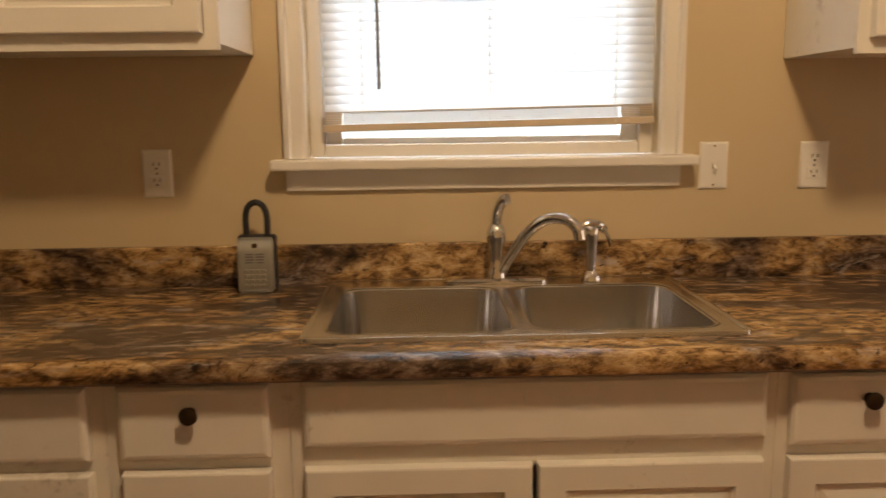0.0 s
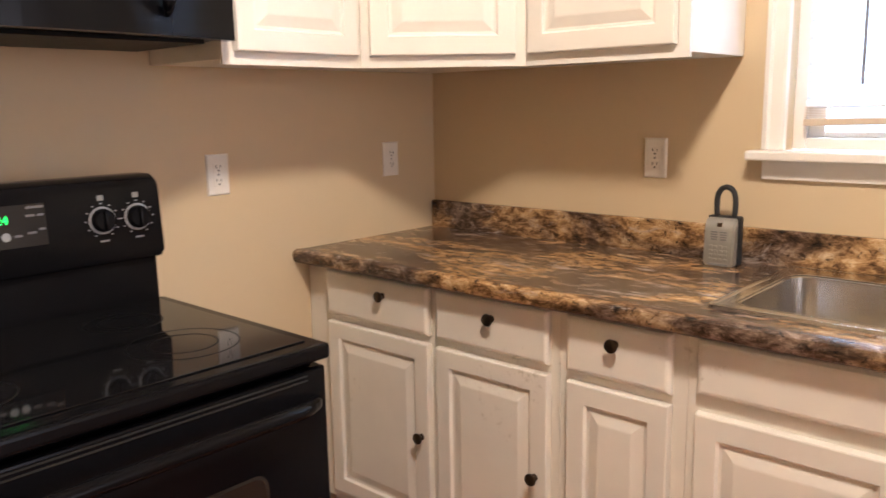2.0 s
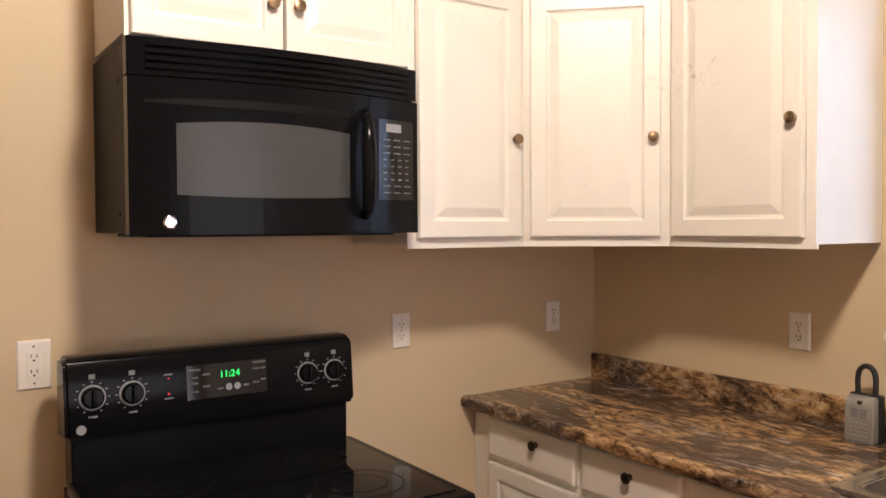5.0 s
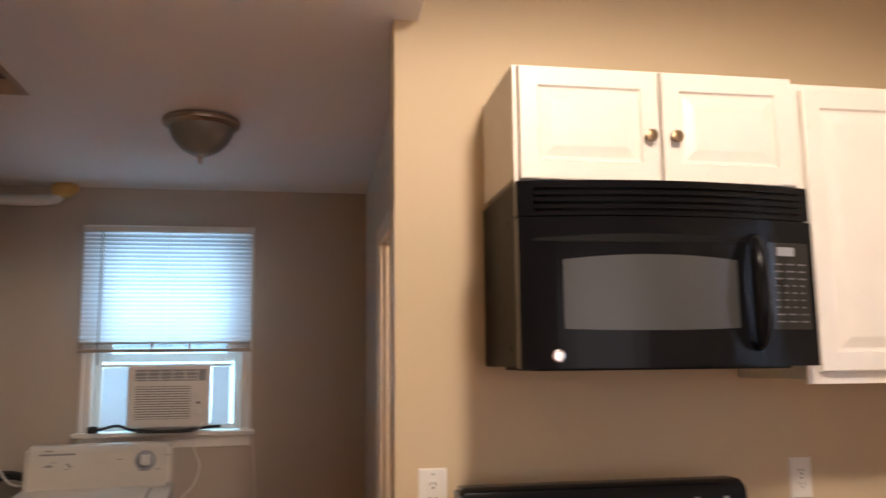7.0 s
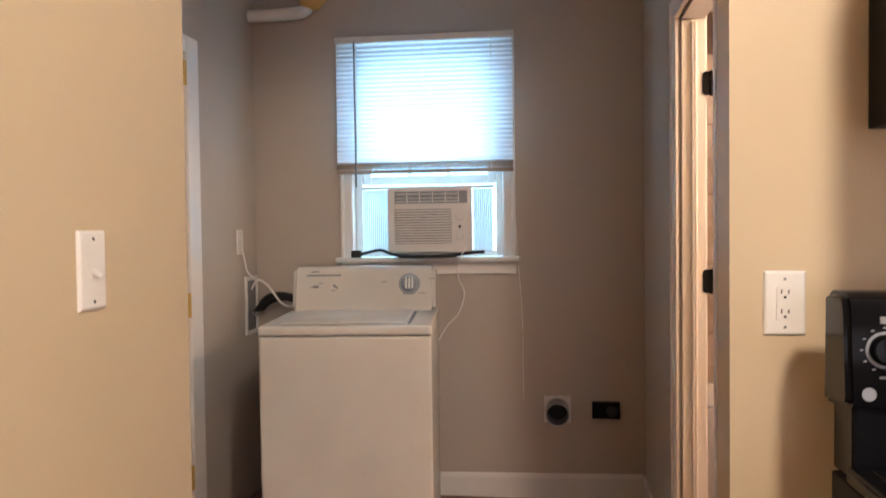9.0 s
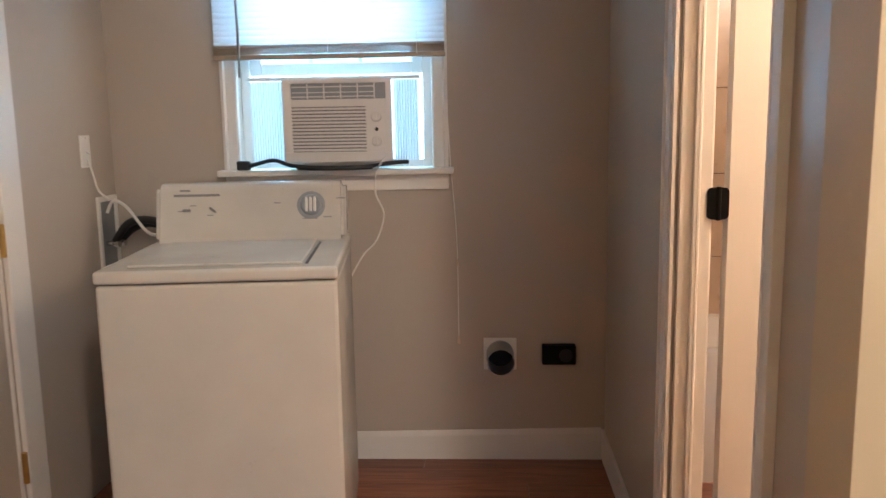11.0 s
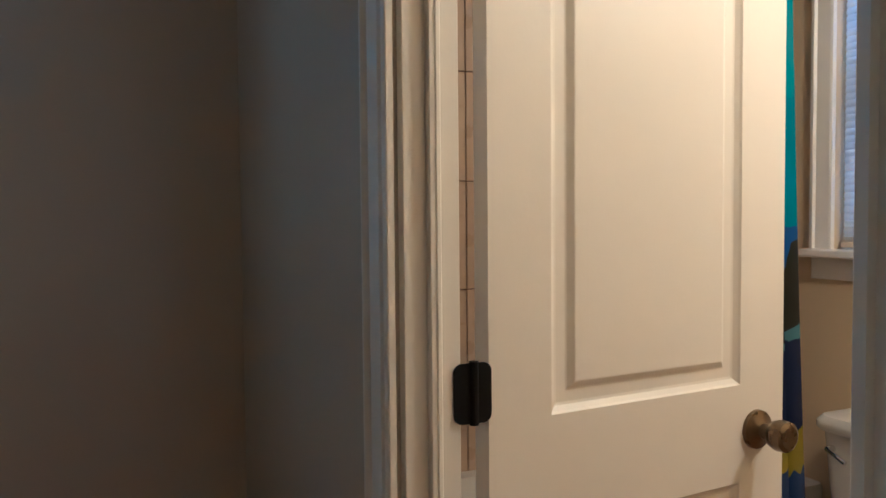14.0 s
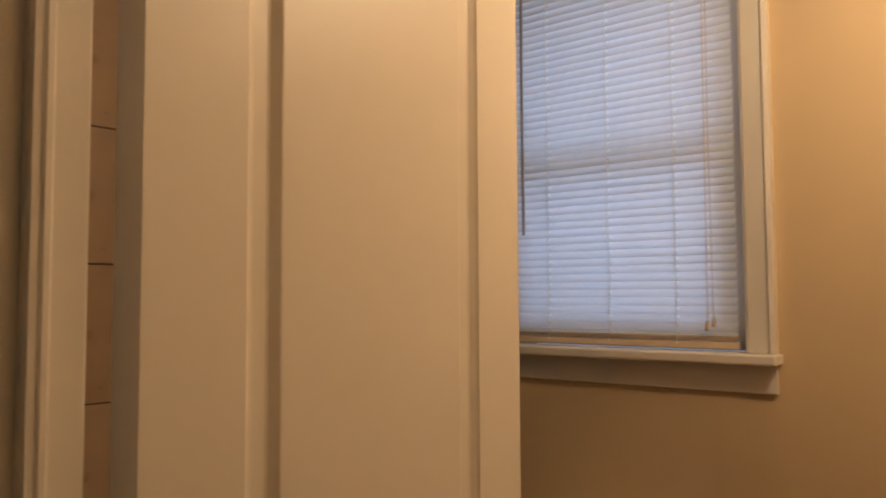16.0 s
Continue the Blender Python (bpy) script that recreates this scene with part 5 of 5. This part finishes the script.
for x, lift in ((-2.135, 0.0), (-2.085, 0.02)):
    part("valve", lathe([(0.016, 0), (0.016, 0.02), (0.010, 0.025), (0.010, 0.05)], (x, LS + 0.055, 0.91), "y", 16), M["chrome"], wb, smooth=True)
    part("hose", tube(smooth_line([(x, LS + 0.04, 0.92), (x + 0.02, LS + 0.10, 0.965 + lift), (x + 0.05, LS + 0.18, 0.985 + lift), (x + 0.06, LS + 0.27, 0.965 + lift), (-2.03, LS + 0.36, 0.93), (-2.06, LS + 0.40, 0.84)], 6), 0.015, 10), M["rubber"], wb, smooth=True)
part("drain_hose", tube(smooth_line([(-2.075, LS + 0.02, 1.03), (-2.05, LS + 0.06, 1.075), (-2.03, LS + 0.12, 1.05), (-2.00, LS + 0.20, 0.965), (-1.99, LS + 0.27, 0.95), (-2.01, LS + 0.33, 0.955)], 6), 0.006, 10), M["plastic"], wb, smooth=True)
cb = thing("plugged_cord", (-1.98, LS, 1.1), "white cord hanging from the wall plate", "cord")
part("cord", tube(smooth_line([(-1.98, LS + 0.010, 1.235), (-1.985, LS + 0.022, 1.18), (-2.00, LS + 0.03, 1.12), (-2.02, LS + 0.06, 1.08)], 5), 0.004, 8), M["plastic"], cb, smooth=True)

# ceiling lamp, ceiling register and the wrapped pipe in the corner
cl = thing("ceiling_lamp", (-1.02, -2.795, 2.50), "unlit flush ceiling lamp with frosted glass bowl", "lamp")
zc = 2.533 + 0.030 * -1.02
part("pan", lathe([(0.060, 0), (0.150, -0.002), (0.153, -0.010), (0.150, -0.022), (0.135, -0.030), (0.130, -0.034), (0.05, -0.034)], (-1.02, -2.795, zc - 0.001), seg=48), M["nickel"], cl, "brushed nickel pan", True)
part("shade", lathe([(0.128, -0.034), (0.124, -0.055), (0.106, -0.090), (0.075, -0.122), (0.040, -0.142), (0.012, -0.149)], (-1.02, -2.795, zc), seg=48), M["frosted"], cl, "frosted glass bowl", True)
part("finial", lathe([(0.014, -0.149), (0.014, -0.155), (0.006, -0.160), (0.009, -0.168), (0.006, -0.178), (0.002, -0.182)], (-1.02, -2.795, zc), seg=20), M["nickel"], cl, smooth=True)
cv = thing("ceiling_register", (-0.64, -3.44, 2.50), "brown-grey metal ceiling air register", "vent")
zr = 2.533 + 0.030 * -0.64
part("frame", boxes((-0.79, -0.49, -3.505, -3.485, zr - 0.010, zr - 0.002), (-0.79, -0.49, -3.395, -3.375, zr - 0.010, zr - 0.002), (-0.79, -0.765, -3.485, -3.395, zr - 0.010, zr - 0.002), (-0.515, -0.49, -3.485, -3.395, zr - 0.010, zr - 0.002)), M["nickel"], cv)
# dark sheet coloured as the shade of the duct above the louvers
part("duct_opening", box(-0.765, -0.515, -3.485, -3.395, zr - 0.004, zr - 0.002), M["dark"], cv)
for k in range(9):
    x = -0.755 + 0.027 * k
    bm = box(-0.008, 0.008, -3.484, -3.396, -0.0008, 0.0008)
    bm.transform(Matrix.Translation((x, 0, zr - 0.008)) @ Matrix.Rotation(radians(35 if k > 4 else -35), 4, "Y"))
    part("louver", bm, M["nickel"], cv)
pp = thing("wrapped_pipe", (LW + 0.05, -3.8, 2.4), "white wrapped pipe below the ceiling with foam plug", "pipe")
part("pipe", tube(smooth_line([(LW + 0.055, LS + 0.004, 2.380), (LW + 0.055, -3.85, 2.378), (LW + 0.055, -3.72, 2.382), (LW + 0.055, -3.675, 2.392), (LW + 0.05, -3.655, 2.42), (LW + 0.05, -3.65, 2.455)], 5), 0.030, 16), M["plastic"], pp, smooth=True)
bm = bmesh.new()
bmesh.ops.create_icosphere(bm, subdivisions=3, radius=0.055)
for v in bm.verts:
    v.co *= 1 + 0.35 * noise.noise(v.co * 28)
    v.co.y *= 1.1
bm.transform(Matrix.Translation((LW + 0.052, -3.635, 2.448)))
part("foam_plug", bm, M["foam"], pp, "yellow spray foam", True)

# back door in the side wall
bd = thing("back_door", (-0.9, LS - 0.04, 0), "closed tan-painted back door with brass hinges", "door", kind="structure")
part("slab", box(-1.415, -0.51, LS - 0.045, LS - 0.008, 0.01, 2.035, 0.002), M["laundry_wall"], bd)
part("casing", box(-1.535, -1.428, LS + 0.0005, LS + 0.018, 0, 2.12, 0.004), M["trim"], bd)
part("jamb", box(-1.4245, -1.418, LS - 0.10, LS - 0.001, 0, 2.045), M["trim"], bd)
part("casing", box(-0.497, -0.42, LS + 0.0005, LS + 0.018, 0, 2.12, 0.004), M["trim"], bd)
part("head_casing", box(-1.427, -0.498, LS + 0.0005, LS + 0.018, 2.045, 2.12, 0.004), M["trim"], bd)
for z in (0.30, 1.015, 1.965):
    part("hinge", tube([(-1.421, LS + 0.010, z - 0.05), (-1.421, LS + 0.010, z + 0.05)], 0.009, 12), M["bright_brass"], bd, "yellow brass hinge", True)

# ---------------------------------------------------------------- bathroom door and trim
jd = thing("door_frame", ((DX0 + DX1) / 2, LN, 0), "white door casing and jamb between laundry and bathroom", "door frame", kind="structure")
GAP = 0.019
JY = LN + 0.011      # the jamb's edge, a dark groove behind the casing
part("jamb", box(DX0 + 0.0005, DX0 + GAP, JY, BS + 0.004, 0, DZ - GAP - 0.001, 0.0015), M["trim"], jd)
part("jamb", box(DX1 - 0.022, DX1 - 0.0005, JY, BS + 0.004, 0, DZ - GAP - 0.001, 0.0015), M["trim"], jd)
part("head_jamb", box(DX0 + 0.001, DX1 - 0.001, JY, BS + 0.004, DZ - GAP, DZ - 0.001, 0.0015), M["trim"], jd)
STOP = [(-2.003, 0.0), (-2.003, 0.008), (-2.001, 0.0105), (-1.9965, 0.0105), (-1.9955, 0.006), (-1.9925, 0.006), (-1.9915, 0.0095), (-1.987, 0.009), (-1.9845, 0.006), (-1.984, 0.0)]
CAS = [(0.0, 0.0), (0.074, 0.0), (0.074, 0.019), (0.065, 0.0205), (0.063, 0.011), (0.057, 0.010), (0.054, 0.0150), (0.020, 0.0135), (0.018, 0.008), (0.012, 0.008), (0.010, 0.0120), (0.002, 0.0110), (0.0, 0.009)]


def upright(name, outline, top):
    """A moulding standing on the floor, its outline in (x, y)."""
    bm = bmesh.new()
    lo, hi = [bm.verts.new((x, y, 0)) for x, y in outline], [bm.verts.new((x, y, top)) for x, y in outline]
    for k in range(len(outline)):
        bm.faces.new((lo[k], lo[(k + 1) % len(outline)], hi[(k + 1) % len(outline)], hi[k]))
    bm.faces.new(lo), bm.faces.new(hi)
    bmesh.ops.recalc_face_normals(bm, faces=bm.faces[:])
    return part(name, bm, M["trim"], jd)


for jx, s in ((DX0 + GAP + 0.0004, 1), (DX1 - 0.0224, -1)):
    upright("stop", [(jx + s * b_, a_) for a_, b_ in STOP], DZ - GAP - 0.012)
for face, side, back in ((LN - 0.0005, -1, GAP - 0.001), (BS + 0.0005, 1, 0.004)):
    for sx, s in ((DX0 + back, -1), (DX1 - (0.021 if side < 0 else 0.004), 1)):
        upright("casing", [(sx + s * a_, face + side * b_) for a_, b_ in CAS], DZ + 0.055)
    part("head_casing", box(DX0 + back + 0.0005, DX1 - 0.0215, min(face, face + side * 0.016), max(face, face + side * 0.016), DZ - back, DZ + 0.055, 0.003), M["trim"], jd)

# two-panel door, swung open into the bathroom; own x from the hinge to the free edge, -y the face seen
HX, HY, DW, DH, DT = -1.1575, -1.909, 0.590, 2.005, 0.035
MD = Matrix.Translation((HX, HY, 0.012)) @ Matrix.Rotation(radians(94.5), 4, "Z")
bd = thing("bathroom_door", (HX, HY, 0.012), "white two-panel door standing open into the bathroom", "door")
ST, LOCK0, LOCK1 = 0.104, 0.905, 1.068
own = boxes((0, ST, 0, DT, 0, DH), (DW - ST, DW, 0, DT, 0, DH), (ST, DW - ST, 0, DT, 0, 0.20), (ST, DW - ST, 0, DT, LOCK0, LOCK1), (ST, DW - ST, 0, DT, DH - 0.12, DH))
own.transform(MD)
slab = part("frame", own, M["door"], bd)
PANEL = [(0.0, 0.0), (0.003, -0.003), (0.010, -0.008), (0.014, -0.009), (0.030, -0.009), (0.033, -0.008), (0.042, -0.0015), (0.044, -0.001)]
for z0, z1 in ((0.20, LOCK0), (LOCK1, DH - 0.12)):
    w, h = DW - 2 * ST, z1 - z0
    own = ringed(w, h, PANEL, Matrix.Translation((ST, 0.0, z0)), back=False)
    merged(own, ringed(w, h, PANEL, Matrix.Translation((ST, DT, z0)) @ Matrix.Diagonal((1, -1, 1, 1)), back=False))
    own.transform(MD)
    part("panel", own, M["door"], bd)


def on_door(bm):
    bm.transform(MD)
    return bm


kx, kz = DW - 0.066, 0.990
for s in (1, -1):
    prof = [(0.033, 0), (0.032, 0.006), (0.020, 0.011), (0.013, 0.016), (0.013, 0.030), (0.022, 0.036), (0.026, 0.048), (0.0245, 0.062), (0.018, 0.066), (0.008, 0.064)]
    bm = lathe(prof, (0, 0, 0), "y", 32)
    bm.transform(MD @ Matrix.Translation((kx, -0.0005 if s > 0 else DT + 0.0005, kz)) @ Matrix.Rotation(0 if s > 0 else math.pi, 4, "Z"))
    part("knob", bm, M["brass"], bd, "antique brass door knob", True)
part("latch_plate", on_door(box(DW - 0.0005, DW + 0.0015, 0.006, DT - 0.006, kz - 0.028, kz + 0.028)), M["brass"], bd)
for z in (0.28, 1.129, 1.80):
    # leaf on the jamb, knuckle and leaf on the door's edge
    bm = skin([rounded(-1.967, HY - 0.0035, z - 0.040, z + 0.040, 0.012, x) for x in (DX0 + GAP + 0.0005, DX0 + GAP + 0.0035)])
    bm.transform(Matrix(((0, 0, 1, 0), (1, 0, 0, 0), (0, 1, 0, 0), (0, 0, 0, 1))))
    tube([(DX0 + GAP + 0.002, BS + 0.022, z - 0.042), (DX0 + GAP + 0.002, BS + 0.022, z + 0.042)], 0.0065, 12, bm)
    part("hinge", bm, M["hinge"], jd, "matt black hinge")

# ---------------------------------------------------------------- bathroom
TX, TF = -1.63, -0.475
to = thing("toilet", (TX, -0.65, 0), "white porcelain toilet below the bathroom window", "toilet")
bm = skin([rounded(TX - 0.185, TX + 0.185, TF + 0.025, BN - 0.012, 0.04, 0.40), rounded(TX - 0.205, TX + 0.205, TF + 0.012, BN - 0.008, 0.04, 0.56), rounded(TX - 0.215, TX + 0.215, TF, BN - 0.006, 0.04, 0.735)])
bm.faces.new([v for v in bm.verts][:28][::-1])
part("tank", bm, M["ceramic"], to, smooth=True)
bm = skin([rounded(TX - 0.225, TX + 0.225, TF - 0.012, BN - 0.002, 0.045, 0.7355), rounded(TX - 0.232, TX + 0.232, TF - 0.018, BN - 0.002, 0.045, 0.745), rounded(TX - 0.232, TX + 0.232, TF - 0.018, BN - 0.002, 0.045, 0.762), rounded(TX - 0.218, TX + 0.218, TF - 0.008, BN - 0.006, 0.045, 0.778), rounded(TX - 0.16, TX + 0.16, TF + 0.02, BN - 0.03, 0.04, 0.782)])
part("tank_lid", bm, M["ceramic"], to, smooth=True)
part("flush_lever", tube(smooth_line([(TX - 0.165, TF - 0.002, 0.690), (TX - 0.163, TF - 0.022, 0.690), (TX - 0.140, TF - 0.030, 0.684), (TX - 0.100, TF - 0.032, 0.668)], 5), [0.010] * 6 + [0.0065] * 10, 10), M["chrome"], to, "chrome flush lever", True)


def oval(cx, cy, rx, ry, z, n=36):
    return [(cx + rx * math.cos(t) * (1 - 0.10 * math.sin(t)), cy + ry * math.sin(t), z) for t in [2 * math.pi * k / n for k in range(n)]]


bm = skin([oval(TX, -0.66, 0.11, 0.17, 0.0), oval(TX, -0.66, 0.105, 0.165, 0.10), oval(TX, -0.70, 0.14, 0.20, 0.24), oval(TX, -0.73, 0.18, 0.235, 0.36), oval(TX, -0.73, 0.185, 0.24, 0.395)])
part("bowl", bm, M["ceramic"], to, smooth=True)
bm = skin([oval(TX, -0.73, 0.185, 0.24, 0.397), oval(TX, -0.73, 0.190, 0.245, 0.412), oval(TX, -0.73, 0.186, 0.24, 0.430), oval(TX, -0.73, 0.16, 0.21, 0.436)])
part("seat", bm, M["ceramic"], to, smooth=True)
part("bridge", box(TX - 0.13, TX + 0.13, -0.55, BN - 0.02, 0.20, 0.398, 0.03), M["ceramic"], to)

tb = thing("bathtub", (-2.29, -1.1, 0), "white bathtub along the tiled wall", "bathtub")
outer = [rounded(-2.594, -1.985, BS + 0.006, BN - 0.006, 0.02, z) for z in (0.0, 0.49)]
bm = skin(outer + [rounded(-2.590, -1.989, BS + 0.010, BN - 0.010, 0.02, 0.50), rounded(-2.53, -2.05, BS + 0.08, BN - 0.08, 0.10, 0.50), rounded(-2.50, -2.09, BS + 0.14, BN - 0.14, 0.12, 0.30), rounded(-2.45, -2.15, BS + 0.22, BN - 0.22, 0.12, 0.14)])
part("shell", bm, M["ceramic"], tb, smooth=True)

rod = thing("curtain_rod", (-1.985, -1.1, 2.0), "chrome shower curtain rod above the tub", "rod")
part("rod", tube([(-1.985, BS + 0.0005, 2.26), (-1.985, BN - 0.0005, 2.26)], 0.012, 14), M["chrome"], rod, smooth=True)


def curtain_material():
    m = bpy.data.materials.new("printed_curtain")
    m.use_nodes = True
    nt = m.node_tree
    N, L = nt.nodes, nt.links
    b = N["Principled BSDF"]
    b.inputs["Roughness"].default_value = 0.22
    co = N.new("ShaderNodeTexCoord")
    sp = N.new("ShaderNodeSeparateXYZ")
    L.new(co.outputs["Object"], sp.inputs[0])
    n = N.new("ShaderNodeTexNoise")
    n.inputs["Scale"].default_value, n.inputs["Detail"].default_value, n.inputs["Distortion"].default_value = 7, 2, 0.6
    L.new(co.outputs["Object"], n.inputs["Vector"])
    ad = N.new("ShaderNodeMath")
    ad.operation = "MULTIPLY_ADD"
    L.new(n.outputs[0], ad.inputs[0])
    ad.inputs[1].default_value = 0.5
    L.new(sp.outputs[2], ad.inputs[2])
    mr = N.new("ShaderNodeMapRange")
    mr.inputs[1].default_value, mr.inputs[2].default_value = 0.5, 2.3
    L.new(ad.outputs[0], mr.inputs[0])
    r = N.new("ShaderNodeValToRGB")
    r.color_ramp.interpolation = "CONSTANT"
    stops = [(0.0, (0.02, 0.05, 0.16)), (0.20, (0.30, 0.24, 0.02)), (0.25, (0.012, 0.02, 0.06)), (0.38, (0.10, 0.22, 0.24)), (0.42, (0.03, 0.028, 0.02)), (0.56, (0.02, 0.10, 0.30)), (0.62, (0.012, 0.24, 0.33)), (0.85, (0.016, 0.30, 0.36))]
    while len(r.color_ramp.elements) < len(stops):
        r.color_ramp.elements.new(0.5)
    for e_, (p, c) in zip(r.color_ramp.elements, stops):
        e_.position, e_.color = p, (*c, 1)
    L.new(mr.outputs[0], r.inputs[0])
    L.new(r.outputs[0], b.inputs["Base Color"])
    return m


sc = thing("shower_curtain", (-1.985, -0.6, 0.5), "glossy teal and dark printed shower curtain, drawn aside", "curtain")
bm = bmesh.new()
rows = []
for i in range(25):
    z = 2.225 - (2.225 - 0.40) * i / 24
    s = i / 24
    y1, y0 = -0.455 + 0.05 * s * s, -0.86
    rows.append([bm.verts.new((-1.965 + 0.03 * math.sin(k * 0.72 + 0.6 * s) * (0.8 + 0.4 * s) + 0.02 * s, y0 + (y1 - y0) * k / 60 + 0.006 * math.sin(k * 1.44), z)) for k in range(61)])
for p, q in zip(rows, rows[1:]):
    for k in range(60):
        bm.faces.new((p[k], p[k + 1], q[k + 1], q[k]))
own = part("cloth", bm, curtain_material(), sc, smooth=True)
sol = own.modifiers.new("thickness", "SOLIDIFY")
sol.thickness = 0.002
for k in range(7):
    y = -0.85 + 0.063 * k
    part("ring", lathe([(0.018, -0.002), (0.020, -0.002), (0.020, 0.002), (0.018, 0.002)], (-1.985, y, 2.248), "y", 20), M["plastic"], sc)

# ---------------------------------------------------------------- baseboards
bb = [(0, 0), (0.013, 0), (0.013, 0.075), (0.009, 0.088), (0.006, 0.095), (0, 0.095)]
bm = extrude(bb, LN - 0.014 - (LS + 0.02), Matrix.Translation((LW + 0.0005, LS + 0.02, 0)))
for v in bm.verts:
    if v.co.z > 0.05:
        v.co.z += 0.036 * max(0.0, v.co.y + 3.1) / 1.05
setting("baseboard_laundry_west", bm, M["trim"], "white painted baseboard below the window", "baseboard")
bm = boxes((LW + 0.001, DX0 - 0.058, LN - 0.013, LN - 0.0005, 0, 0.090), bevel=0.003)
for v in bm.verts:
    if v.co.z > 0.05:
        v.co.z += 0.036 * max(0.0, -1.25 - v.co.x)
setting("baseboard_laundry_north", bm, M["trim"], "white painted baseboard beside the bathroom door", "baseboard")
setting("baseboard_laundry_east", boxes((DX1 + 0.058, -T - 0.001, LN - 0.013, LN - 0.0005, 0, 0.090), bevel=0.003), M["trim"], "white painted baseboard beside the passage", "baseboard")
setting("baseboard_bath", boxes((-1.98, -T, BN - 0.013, BN - 0.0005, 0, 0.090), bevel=0.003), M["trim"], "white painted bathroom baseboard", "baseboard")
setting("baseboard_kitchen", boxes((0.0005, 0.013, OPEN_N + 0.001, -0.64, 0, 0.09), bevel=0.003), M["trim"], "white painted baseboard behind the range", "baseboard")
setting("baseboard_kitchen_south", boxes((0.206, KE - 0.001, KS + 0.0005, KS + 0.013, 0, 0.09), bevel=0.003), M["trim"], "white painted baseboard of the tan wall", "baseboard")

# ---------------------------------------------------------------- tiles and floor planks
tile_wall = bpy.data.objects["wall_bath_west"]
TH = 0.360
me = bpy.data.meshes.new("tile")
bm = ringed(TH - 0.004, TH - 0.004, [(0.0, 0.004), (0.0015, 0.006)], Matrix.Identity(4))
bm.to_mesh(me)
bm.free()
me.materials.append(M["tile"])
y = BS + 0.004
while y < BN - 0.1:
    for k in range(6):
        o = new("tile", me)
        o.parent = tile_wall
        o.matrix_basis = Matrix.Translation((BW + 0.0005, y, 0.034 + TH * k)) @ FACE_E
    y += TH

me_plank = {}


def plank_mesh(ln):
    if ln not in me_plank:
        me = bpy.data.meshes.new("plank")
        bm = box(0.0008, 0.1242, 0.0008, ln - 0.0008, -0.011, 0.0, 0.0012, seg=1)
        bm.to_mesh(me)
        bm.free()
        me.materials.append(M["floor"])
        me_plank[ln] = me
    return me_plank[ln]


x, col = BW, 0
while x < KE - 0.02:
    low, high = (LS if x < 0.2 else KS), (-0.001 if x > -0.13 else BN)
    y = LS - (0.0, 0.4, 0.8)[col % 3]
    while y < high:
        y0, y1 = max(y, low), min(y + 1.2, high)
        if y1 - y0 > 0.01:
            o = new("plank", plank_mesh(round(y1 - y0, 3)))
            o.parent = floor
            o.location = (x, y0, 0)
        y += 1.2
    x += 0.125
    col += 1
